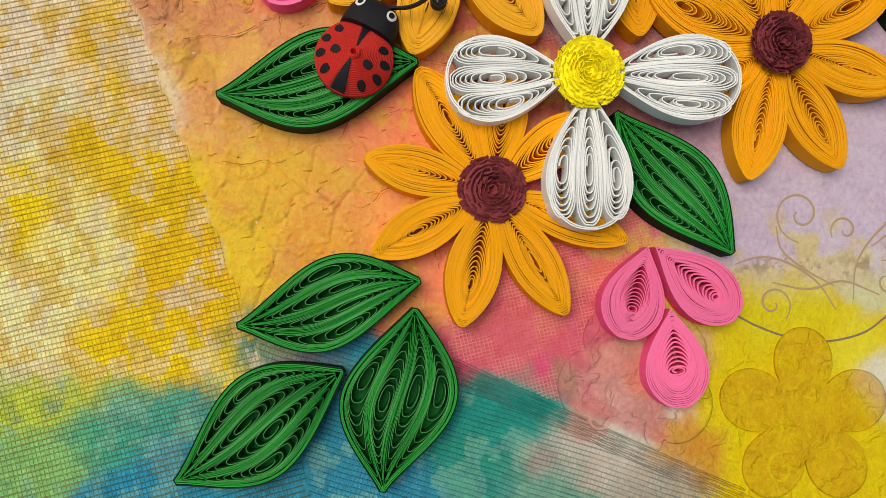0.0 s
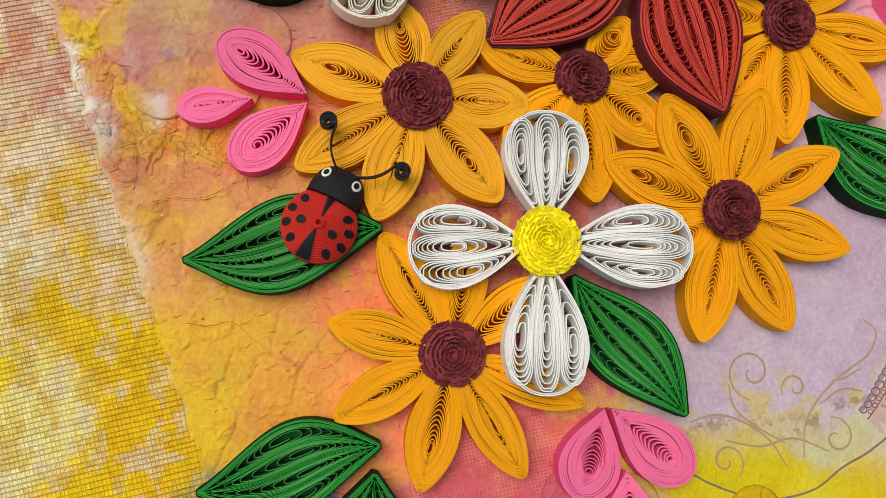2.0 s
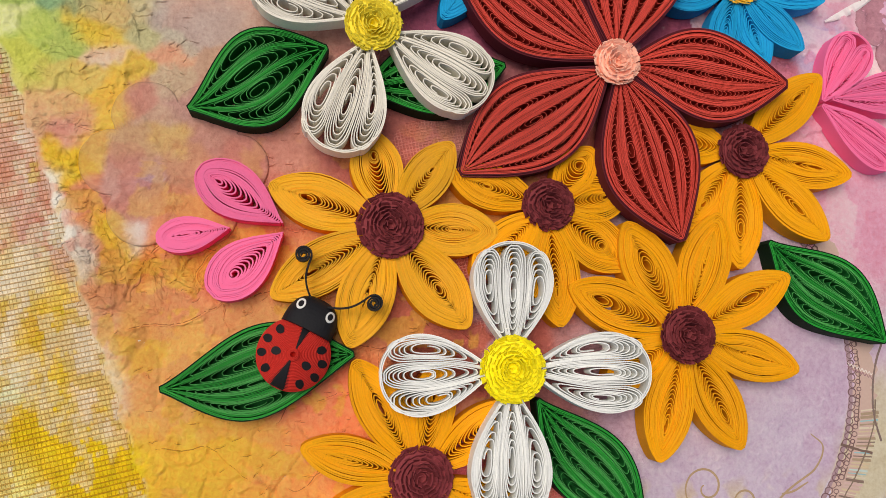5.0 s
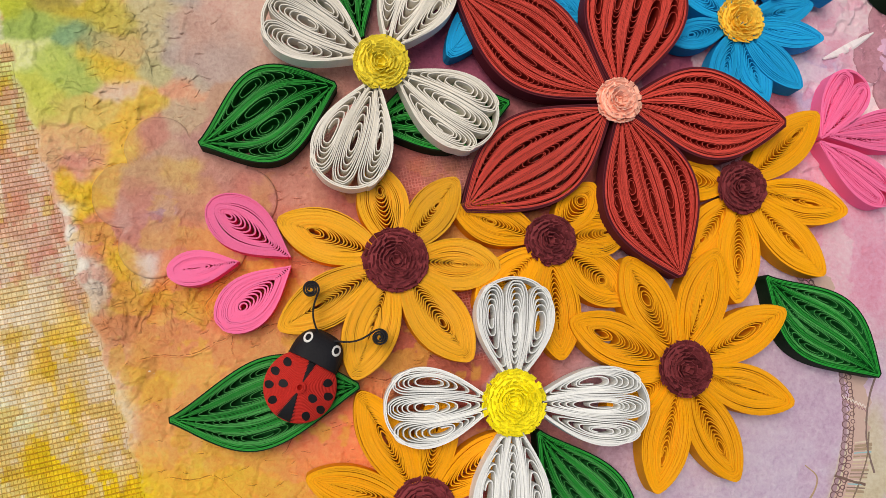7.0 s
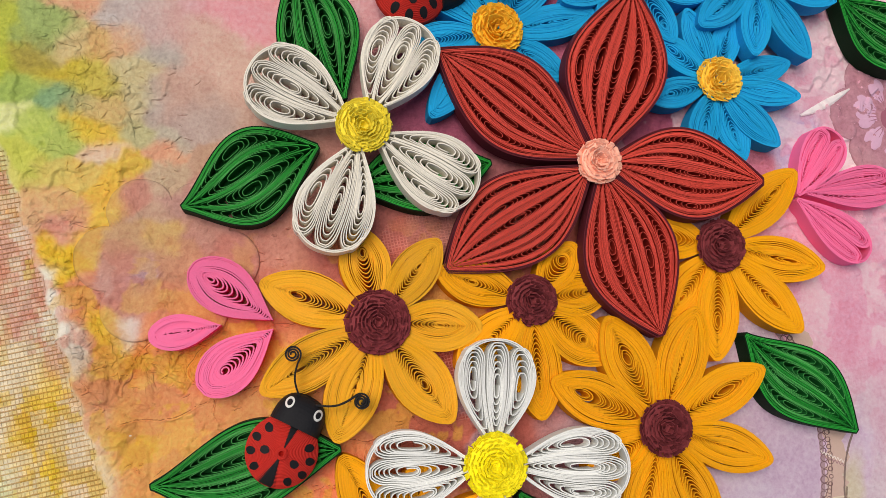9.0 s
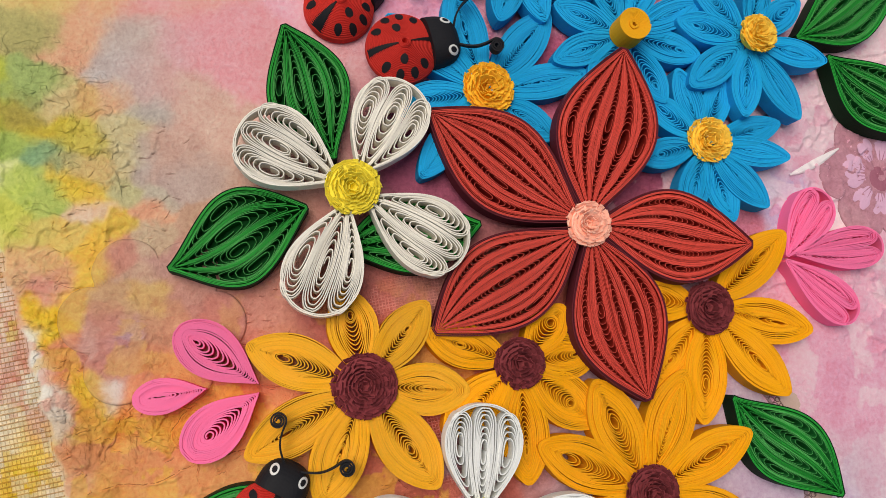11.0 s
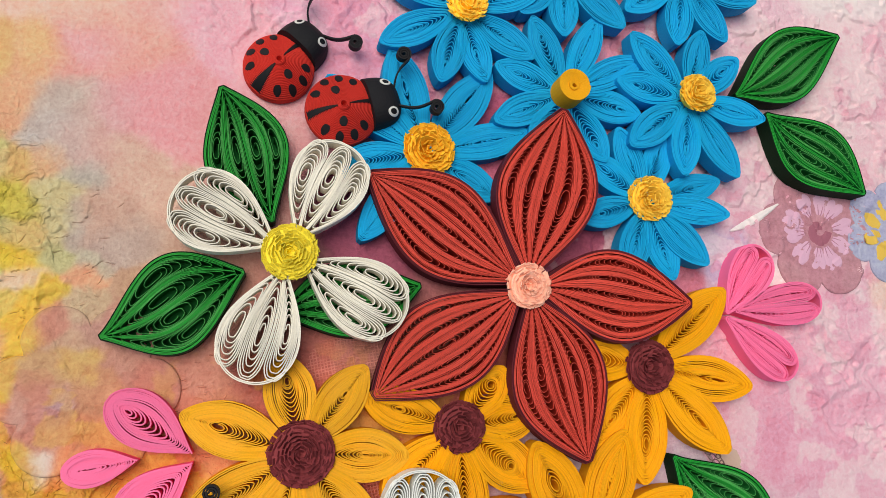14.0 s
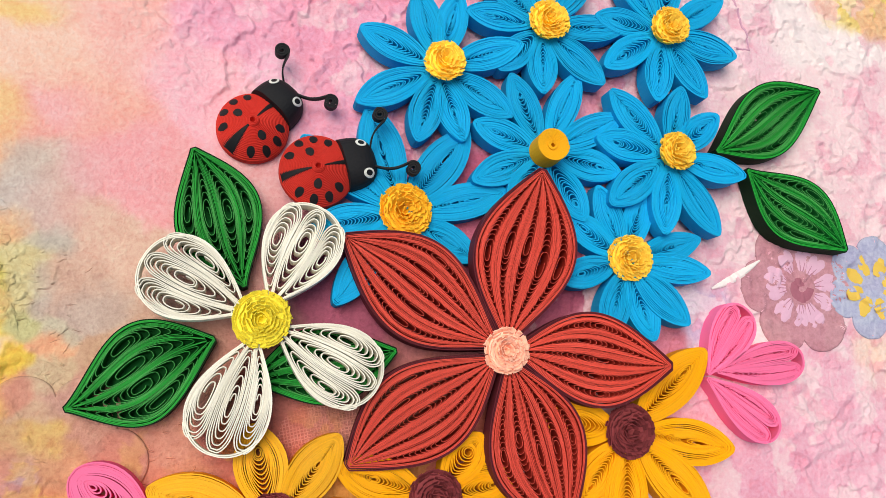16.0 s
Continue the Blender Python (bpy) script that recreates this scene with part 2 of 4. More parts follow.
def drop_petal(length, width, rng, height=4.6):
    """A teardrop coil: tight turns outside, a loose curl near the round end."""
    s, curl = Strips(), Strips()
    half = lambda u: width / 2 * teardrop(u)  # noqa: E731
    coil(s, lambda u: 0 * u, half, length, (10, 0.46, 0.32, 0.29), (9, 1.0, 0.26, 0.2), height, rng, 1.0, 0.325, 34, 1.8, curl, 0.17, 0.5, whole=True)
    return s, curl


def leaf_body(length, width, rng, lobes=4, height=5.0, bend=1.0, tight=(1, 1.2, 1.2, 0.18), loose=(7, 1.85, 1.75, 0.12), m=0.5, k=1.18, rims=1, core=6.0, curls=None):
    """Side by side lobes of looped strips inside a pointed outline, and the wrap round them."""
    s, wrap = Strips(), Strips()
    width = width * 1.05
    curve = lambda u: bend * np.sin(2 * np.pi * u)  # noqa: E731
    whole = lambda u: width / 2 * marquise(u, m, k)  # noqa: E731
    for i in range(lobes):
        v0, v1 = -1 + 2 * i / lobes, -1 + 2 * (i + 1) / lobes
        mid = lambda u, c=(v0 + v1) / 2: c * whole(u) * 0.98 + curve(u)  # noqa: E731
        half = lambda u: whole(u) * 0.97 / lobes + 0.04  # noqa: E731
        coil(s, mid, half, length, tight, loose, height, rng, 0.65, 0.105, 34, core, curls)
    for g in (0.12, 0.36):
        outline(s, length, whole, g, height, 0.2, bend=curve)
    for i in range(rims):
        outline(wrap, length, whole, 0.6 + 0.32 * i, height, 0.24, bend=curve, rise=0.05 - 0.15 * i)
    return s, wrap


def fan_petal(length, width, rng, lobes=3, height=4.5, m=0.66, close=False):
    """Lobes of looped strips that fan out from the base inside a round-ended wrap."""
    s, wrap = Strips(), Strips()
    fan = lambda u: width / 2 * np.sin(np.pi / 2 * np.clip(u / m, 0, 1)) ** 0.88  # noqa: E731
    for i in range(lobes):
        c = -1 + (2 * i + 1) / lobes
        reach = length * (0.995 - 0.09 * abs(c) ** 1.5)
        mid = lambda u, c=c, r=reach: c * fan(u * r / length) * (1 - 0.16 * np.clip(u - 0.75, 0, 1))  # noqa: E731
        half = lambda u, r=reach: (fan(u * r / length) / lobes * 0.97) * np.where(u < 0.84, 1, np.sqrt(np.clip(1 - ((u - 0.84) / 0.16) ** 2, 0, 1))) + 0.03  # noqa: E731
        if close:
            coil(s, mid, half, reach, (5, 0.6, 0.35, 0.27), (6, 1.2, 0.5, 0.14), height, rng, 0.9, 0.29, 34, 3.0, None, 0.17, 0.6, 0.1, 3)
            continue
        coil(s, mid, half, reach, (2, 1.5, 0.5, 0.25), (int(rng.integers(4, 7)), 2.0, 1.3, 0.22), height, rng, 0.72, 0.25, 34, 5.5, None, 0.23, 0.75, 0.12)
    for g in (0.1, 0.4):
        outline(wrap, length, lambda u: width / 2 * teardrop(u, m), g, height, 0.27)
    return s, wrap


def fringe(radius, height, rng, pitch=0.74, tab=0.98, spread=1.0, thick=0.2, hollow=0.0, wild=0.1):
    """A rolled, fringed strip: a spiral of small tabs, which lean out more the farther out they stand, round a solid core."""
    verts, faces = [], []
    n = 32
    core = [(radius * 0.80, 0.0), (radius * 0.82, height * 0.45), (radius * 0.7, height * 0.5), (radius * 0.35, height * (0.54 - hollow * 0.4)), (0.05, height * (0.38 - hollow))]
    for r, z in core:
        verts += [(r * math.cos(2 * math.pi * k / n), r * math.sin(2 * math.pi * k / n), z) for k in range(n)]
    for i in range(len(core) - 1):
        faces += [(i * n + k, i * n + (k + 1) % n, (i + 1) * n + (k + 1) % n, (i + 1) * n + k) for k in range(n)]
    limit, theta, wave = radius * 0.86, 0.0, rng.uniform(0, 6)
    while True:
        r = 0.55 + pitch * theta / (2 * np.pi)
        if r > limit + 1.3 * pitch:
            break
        f, under = min(1.0, r / limit), max(0.0, r - limit)
        wide = tab * rng.uniform(0.75, 1.1)
        theta += wide / r
        a = theta + rng.uniform(-0.1, 0.1)
        # upright in the heart, laid outwards at the hem, in uneven tufts
        lean = spread * (0.1 + 0.85 * f ** 1.35) + rng.normal(0, wild) + wild * math.sin(2 * a + 3 * f + wave)
        out = np.array([np.cos(a), np.sin(a)])
        twist = rng.normal(0, 0.1 + wild)
        across = (np.array([-np.sin(a), np.cos(a)]) + out * twist) * wide * 0.47
        flare = 1 + 0.3 * f
        foot = min(r, radius * 0.84)
        z0 = height * (0.58 - 0.28 * f ** 1.7 - (hollow + 0.12) * max(0.0, 1 - f / 0.42)) - 0.45 * under
        span = height * rng.uniform(0.28, 0.35) * (1 - 0.2 * f)
        o = len(verts)
        for d, z in ((foot, z0 - 0.6), (foot, z0), (foot + span * np.sin(lean), z0 + span * np.cos(lean))):
            for side in (-1, 1):
                for g in (0, 1):
                    p = out * (d - g * thick * np.cos(lean)) + across * side * (flare if d > foot else 1)
                    verts.append((p[0], p[1], z + g * thick * np.sin(lean)))
        for lv in (0, 4):
            p = o + lv
            faces.extend([(p, p + 2, p + 6, p + 4), (p + 1, p + 5, p + 7, p + 3), (p, p + 4, p + 5, p + 1), (p + 2, p + 3, p + 7, p + 6)])
        faces.append((o + 8, o + 10, o + 11, o + 9))
    return verts, faces


def flower(name, label, category, group, x, y, z, petals, petal_material, centre, centre_material, centre_z, seed, kind=eye_petal, start=2.5, height=5.0, m=0.55, flat=None, centre_x=0.0, centre_y=0.0):
    """petals: (direction, reach from the centre, width[, height of the far end above z])."""
    rng = np.random.default_rng(seed)
    f = thing(name, x, y, z, label, category, group)
    for ang, reach, width, *up in petals:
        tilt = math.degrees(math.atan2(up[0], reach)) if up else rng.uniform(-0.8, 0.8)
        a = radians(ang)
        body = kind(reach - start, width, rng, height, m)
        part("petal", body.mesh("petal", petal_material, flat), f, "", at(start * math.cos(a), start * math.sin(a), 0, ang, tilt))
    v, fc = centre
    tagged(part("fringed_center", mesh("fringed_center", v, fc, centre_material), f, "", at(centre_x, centre_y, centre_z)), kind="stuff")
    return f


# ---- sunflowers ----
SUN = "golden quilled paper sunflower with plum-brown fringe"
rng0 = np.random.default_rng(5)
for seed, (x, y, z, cr, cz, mat, petals, label) in enumerate((
    (9.6, 11.4, 0.0, 7.2, 2.6, GOLD, [(165, 26.3, 9.7), (-152, 27.1, 10), (-104, 28, 10.9), (-60, 29.2, 10), (-21, 29.7, 9), (120, 28.8, 11), (80, 26, 10), (37, 26, 10)],
     SUN + " under a daisy"),
    (2.7, 65.5, 0.3, 7.9, 2.8, GOLD_FADED, [(162, 27.6, 12.4), (-148, 29.8, 11.7), (-108, 28, 12.4), (-52, 28.4, 13.2), (-2, 24.5, 12), (54, 24.1, 10.5), (103, 22.5, 11.7)],
     "faded mustard quilled paper sunflower with brown fringed center"),
    (39.0, 71.1, 0.0, 6.3, 2.6, GOLD, [(164, 23.6, 10.5), (-137, 23.9, 11), (-85, 27.9, 12.2), (-36, 24, 12.4), (9, 20, 10.9), (51, 18, 9.5)],
     SUN + " tucked beneath the red flower"),
    (70.4, 41.6, 0.6, 6.9, 4.2, GOLD, [(158, 29.3, 12.4), (117, 29.2, 13), (70, 30.6, 12.6), (27, 31, 11.3), (-16, 29.8, 11.4), (-63, 29.2, 11.8), (-104, 29.2, 12), (-150, 22, 10)],
     SUN + " and eight full petals"),
    (87.5, 85.5, 0.2, 6.9, 3.0, GOLD, [(42, 30.6, 11.6), (-9, 29.8, 11.4), (-44, 30.3, 11.9), (-94, 28.6, 11.6), (-128, 25, 11), (172, 22, 11)],
     SUN + " under red petals"),
)):
    flower("sunflower", label, "paper flower", "sunflowers", x, y, z, petals, mat, fringe(cr * 0.98, 4.5, rng0, 0.76, 1.15, 1.0, 0.16, 0.14, 0.12), BROWN, cz + 1.2, 10 + seed, flat=GOLD_FLAT)

# ---- blue flowers ----
BLUEF = "sky blue quilled paper flower with yellow fringe"
for seed, (x, y, z, cr, h, cz, petals, label) in enumerate((
    (38.7, 174.8, 2.0, 4.9, 5, 5.2, [(156, 22.1, 8.6), (-152, 23.4, 8.9), (-105, 20.8, 8.6), (-71, 19.9, 8.4), (-29, 22.5, 8.9), (22, 24.3, 8.5), (76, 22.5, 8.5), (105, 22, 8.4)], BLUEF + " above the ladybugs"),
    (100.9, 156.1, 3.0, 4.7, 5, 5.4, [(133, 23.7, 9.2), (76, 20.9, 8), (40, 20.5, 8.4), (-9, 23.2, 8), (-56, 24.7, 8.9), (-96, 21.4, 8.6), (-141, 22, 9.3), (170, 20.9, 8.7)], BLUEF + " beside leaves"),
    (88.5, 127.9, 0.6, 5.9, 5, 3.0, [(18, 23, 8), (-5, 24.4, 8), (-43, 23.4, 9), (-70, 21.5, 8.8), (-106, 21, 8.5), (-163, 19, 8), (145, 20, 8.3), (110, 21, 8.4), (72, 20, 8)], BLUEF + " near pink buds"),
    (29.9, 136.9, 0.0, 6.4, 5, 3.4, [(107, 28.4, 11), (53, 28.3, 10.7), (15, 28.7, 9.2), (-28, 22, 9), (-124, 27.3, 9), (-168, 22, 9), (144, 30.3, 9)], "large sky blue quilled paper flower with marigold fringe"),
    (66.6, 189.4, 2.0, 5.2, 5, 5.0, [(-90, 18.6, 8.8), (-40, 22.4, 9), (6, 24.2, 8), (174, 21, 8), (-132, 18, 8), (50, 22, 8), (95, 22, 8.4), (138, 22, 8.4)], BLUEF + " in the cluster"),
    (101.6, 192.0, 2.0, 5.2, 5, 5.0, [(-146, 21.3, 8.6), (-97, 20.4, 8.8), (-56, 21.7, 8.5), (-11, 23.2, 9.5), (33, 23.4, 8), (80, 22, 8.4), (124, 22, 8.4), (172, 20, 8)], BLUEF + " in the cluster"),
)):
    flower("blue_flower", label, "paper flower", "blue flowers", x, y, z, petals, BLUE, fringe(cr * 1.02, 6.0, rng0, 0.76, 0.95, 0.8, 0.16, 0.42, 0.14), MARIGOLD if cr > 6 else AMBER, cz, 40 + seed, start=2.0, height=h, flat=BLUE_FLAT, centre_x=1.0, centre_y=0.8)

rng = np.random.default_rng(61)
f2 = thing("blue_flower", 66.5, 155.0, 1.5, "sky blue quilled paper flower with a tight amber roll center", "paper flower", "blue flowers")
for ang, reach, width in ((113, 22.4, 8.4), (66, 24.8, 8.2), (28, 25.1, 8.2), (-10, 21.7, 8.8), (-57, 20.6, 8.9), (-120, 18, 8.2), (-155, 21.2, 8.4), (161, 19.9, 8.2)):
    a = radians(ang)
    part("petal", eye_petal(reach - 2, width, rng).mesh("petal", BLUE, BLUE_FLAT), f2, "", at(2 * math.cos(a), 2 * math.sin(a), 0, ang, rng.uniform(-0.8, 0.8)))
roll = Strips()
ph = np.linspace(0, 2 * np.pi * 13, 13 * 30)
rad = 0.55 + (4.1 - 0.55) * ph / ph[-1]
roll.strip(np.stack([rad * np.cos(ph), rad * np.sin(ph)], 1), 0.0, 6.6 - 1.3 * (1 - rad / 4.1) ** 1.3 + 0.5 * (rad < 1.3), 0.31)
part("rolled_center", roll.mesh("rolled_center", HONEY), f2, "tightly rolled amber paper cylinder", at(0, 0, 5.2))

# ---- white daisies ----
def daisy(label, x, y, z, petals, sheet, centre, material, centre_z, seed, lobes=3):
    rng = np.random.default_rng(seed)
    d = thing("daisy", x, y, z, label, "paper flower", "white daisies")
    for ang, reach, width, up in petals:
        a = radians(ang)
        body, wrap = fan_petal(reach - 4.0, width, rng, lobes)
        tilt = math.degrees(math.atan2(up, reach))
        p = part("petal", body.mesh("petal", sheet), d, "", at(4 * math.cos(a), 4 * math.sin(a), 0, ang, tilt))
        part("petal_rim", wrap.mesh("petal_rim", sheet), p)
    v, fc = centre
    tagged(part("fringed_center", mesh("fringed_center", v, fc, material), d, "", at(0, 0, centre_z, 20)), kind="stuff")


daisy("white quilled paper daisy with four petals and a lemon fringe", 28.8, 34.1, 4.9, [(-177, 27.8, 16.4, -1.0), (-2, 31, 16.6, 1.0), (88, 27.4, 17, 0.3), (-91, 30.8, 16.6, 0)], WHITE, fringe(7.6, 4.4, rng0, 0.7, 0.95, 0.95, 0.15, 0.12, 0.12), LEMON, 3.5, 71)
daisy("off-white quilled paper daisy with canary fringe resting on leaves", -1.6, 109.9, 4.9, [(153, 28.4, 17.6, 0), (65, 28.5, 17, -0.4), (-29, 29.5, 17, 0), (-107, 29.9, 17, 0.6)], CREAM, fringe(6.6, 4.3, rng0, 0.7, 1.05, 0.95, 0.15, 0.3, 0.1), CANARY, 3.6, 72)

# ---- red flower ----
rng = np.random.default_rng(81)
red = thing("red_flower", 54.7, 104.2, 4.6, "large red quilled paper flower edged in maroon with a peach center", "paper flower")
for ang, reach, width, up in ((78, 45, 22.6, 2.2), (146, 45.5, 21, -2.2), (-144, 43.6, 19.8, -4.3), (-70, 42.9, 21.4, -1), (-4, 42.2, 19.8, 0.8)):
    a = radians(ang)
    body, wrap = leaf_body(reach - 2.5, width, rng, 5, 5.0, 0.5, (2, 0.8, 0.8, 0.18), (13, 1.25, 1.2, 0.055), 0.52, 1.12, 2, 2.5)
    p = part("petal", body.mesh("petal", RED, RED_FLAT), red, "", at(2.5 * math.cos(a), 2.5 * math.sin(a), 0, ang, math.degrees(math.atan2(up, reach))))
    part("petal_rim", wrap.mesh("petal_rim", MAROON), p, "dark maroon paper rim")
v, fc = fringe(5.5, 5.4, rng0, 0.75, 0.9, 0.75, 0.15, 0.4, 0.1)
tagged(part("fringed_center", mesh("fringed_center", v, fc, PEACH), red, "pale peach fringed roll", at(0, 0, 3.6)), kind="stuff")

# ---- leaves ----
LEAF = "dark-rimmed green quilled paper leaf"
for seed, (ax, ay, bx, by, width, z, lobes, bend, label) in enumerate((
    (-40.6, -14.7, -4.9, -6.5, 15.5, 0, 4, -1.0, LEAF + " below the sunflower"),
    (-13.1, -47.2, -6.1, -11.8, 20.0, 0, 4, 0.9, "broad " + LEAF + " on teal gauze"),
    (-52.0, -43.8, -20.2, -23.6, 17.5, 0, 4, -0.9, LEAF + " at the bottom edge"),
    (-44.5, 30.5, -4.7, 37.6, 17.0, 0, 4, -1.0, LEAF + " carrying a ladybug"),
    (35.5, 27.5, 59.3, -2.1, 15.5, 0, 4, -0.7, LEAF + " under the lemon-centred daisy"),
    (93.5, 63.8, 122.7, 39.8, 17.0, 0, 4, -1.0, LEAF + " on the lilac plate print"),
    (-41.2, 90.2, -11.4, 106.0, 19.2, 0, 4, -1.0, LEAF + " beside the canary-centred daisy"),
    (-5.6, 117.5, -19.0, 149.7, 17.8, 0, 4, 0.7, LEAF + " pointing up from the daisy"),
    (-4.0, 96.5, 29.6, 104.1, 16.0, 0, 4, 0.6, LEAF + " half hidden under daisy petals"),
    (116.7, 159.5, 151.6, 180.9, 17.4, 0.5, 4, -0.9, "tall " + LEAF + " beside blue flowers"),
    (125.9, 155.3, 155.8, 134.0, 18.0, 0.5, 4, -0.9, "tall " + LEAF + " above printed flowers"),
)):
    rng = np.random.default_rng(100 + seed)
    turn, length = math.degrees(math.atan2(by - ay, bx - ax)), math.hypot(bx - ax, by - ay)
    leaf = thing("leaf", ax, ay, z, label, "paper leaf", "quilled leaves", turn)
    curls = Strips()
    body, wrap = leaf_body(length - 1.5, width, rng, lobes, 5.0, bend, tight=(3, 1.75, 1.7, 0.14), loose=(6, 1.85, 1.75, 0.12), curls=curls)
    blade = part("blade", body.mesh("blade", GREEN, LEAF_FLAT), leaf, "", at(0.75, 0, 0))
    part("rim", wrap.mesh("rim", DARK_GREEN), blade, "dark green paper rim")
    # same paper as the blade, painted lighter as if catching light
    part("curl", curls.mesh("curl", LIT_GREEN, LEAF_FLAT), blade, "looped green paper strips lightened as if lit")
    u = np.linspace(0, 1, 40)
    h = width * 1.05 / 2 * marquise(u, 0.5, 1.18) + 0.3
    edge = np.concatenate([np.stack([u, h], 1), np.stack([u, -h], 1)[::-1]])
    sheet = [(px * (length - 1.5), py + bend * math.sin(2 * math.pi * px), hz) for hz in (0.35, 0.05) for px, py in edge]
    nn = len(edge)
    # backing in the shade-darkened green, so the cells stay dark
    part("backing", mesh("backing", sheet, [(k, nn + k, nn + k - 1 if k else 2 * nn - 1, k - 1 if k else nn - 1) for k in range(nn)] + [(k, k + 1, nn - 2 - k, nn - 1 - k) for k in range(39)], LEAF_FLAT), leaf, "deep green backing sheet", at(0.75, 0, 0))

# ---- pink buds ----
BUD = "hot pink quilled paper teardrop bud"
for seed, (ax, ay, bx, by, width, label) in enumerate((
    (41.5, -0.4, 35.9, -18.9, 13.2, BUD + " on pink tulle"), (43.1, -0.4, 59.8, -14.9, 12.9, BUD + " below a leaf tip"), (45.8, -13.1, 47.3, -33.0, 13.4, BUD + " on a painted cutout"),
    (-20.5, 65.7, -38.5, 77.4, 11.9, BUD + " beside a sunflower petal"), (-31.6, 64.4, -46.5, 61.7, 7.8, "small slim " + BUD), (-20.3, 63.7, -35.2, 50.2, 11.6, BUD + " above the ladybug leaf"))):
    rng = np.random.default_rng(130 + seed)
    turn, length = math.degrees(math.atan2(by - ay, bx - ax)), math.hypot(bx - ax, by - ay)
    bud = thing("bud", ax, ay, 0, label, "paper bud", "pink buds", turn)
    roll, curl = drop_petal(length, width, rng)
    part("outer_roll", roll.mesh("outer_roll", PINK, PINK_FLAT), bud)
    part("inner_curl", curl.mesh("inner_curl", PINK, PINK_FLAT), bud)
for seed, (ax, ay, bx, by, width) in enumerate(((111.2, 100.0, 123.0, 116.8, 11.4), (114.0, 100.4, 139.2, 104.0, 10.4), (111.0, 98.3, 129.8, 84.6, 10.4))):
    rng = np.random.default_rng(140 + seed)
    turn, length = math.degrees(math.atan2(by - ay, bx - ax)), math.hypot(bx - ax, by - ay)
    bud = thing("bud", ax, ay, 0, "hot pink quilled paper bud with two looped lobes", "paper bud", "pink buds", turn)
    body, wrap = fan_petal(length, width, rng, 2, 4.6, 0.7, True)
    core = part("petal_body", body.mesh("petal_body", PINK, PINK_FLAT), bud)
    part("rim", wrap.mesh("rim", PINK), bud)

# ---- ladybugs ----
def dome(r, R, H):
    """Height of the ladybug's back at radius r."""
    return H * np.sqrt(np.clip(1 - (r / R) ** 2 * 0.93, 0, 1))


def revolve(profile, n=64):
    verts, faces = [], []
    for r, z in profile:
        for k in range(n):
            verts.append((r * math.cos(2 * math.pi * k / n), r * math.sin(2 * math.pi * k / n), z))
    for i in range(len(profile) - 1):
        for k in range(n):
            faces.append((i * n + k, i * n + (k + 1) % n, (i + 1) * n + (k + 1) % n, (i + 1) * n + k))
    return verts, faces


def patch(cx, cy, rx, ry, turn, R, H, lift=0.27, n=20):
    """An inked oval that follows the back."""
    verts, faces = [], []
    for ring in (0.0, 0.5, 0.93, 1.0):
        for k in range(n):
            a = 2 * math.pi * k / n
            x, y = ring * rx * math.cos(a) * (1 + 0.07 * math.sin(3 * a + cx)), ring * ry * math.sin(a)
            px, py = cx + x * math.cos(turn) - y * math.sin(turn), cy + x * math.sin(turn) + y * math.cos(turn)
            verts.append((px, py, dome(math.hypot(px, py), R, H) + (lift if ring < 0.96 else -0.05)))
    for i in range(3):
        for k in range(n):
            faces.append((i * n + k, i * n + (k + 1) % n, (i + 1) * n + (k + 1) % n, (i + 1) * n + k))
    return verts, faces


def wedge(a0, r0, r1, w0, w1, R, H, lift=0.28, n=14):
    """An inked wedge along the back from radius r0 to r1."""
    verts, faces = [], []
    for i in range(n + 1):
        r = r0 + (r1 - r0) * i / n
        w = w0 + (w1 - w0) * i / n
        for j in range(5):
            y = w * (j / 2 - 1) / 2
            d = math.hypot(r, y)
            verts.append((r * math.cos(a0) - y * math.sin(a0), r * math.sin(a0) + y * math.cos(a0), dome(d, R, H) + (lift if 0 < j < 4 else -0.05)))
    for i in range(n):
        for j in range(4):
            faces.append((i * 5 + j, (i + 1) * 5 + j, (i + 1) * 5 + j + 1, i * 5 + j + 1))
    return verts, faces


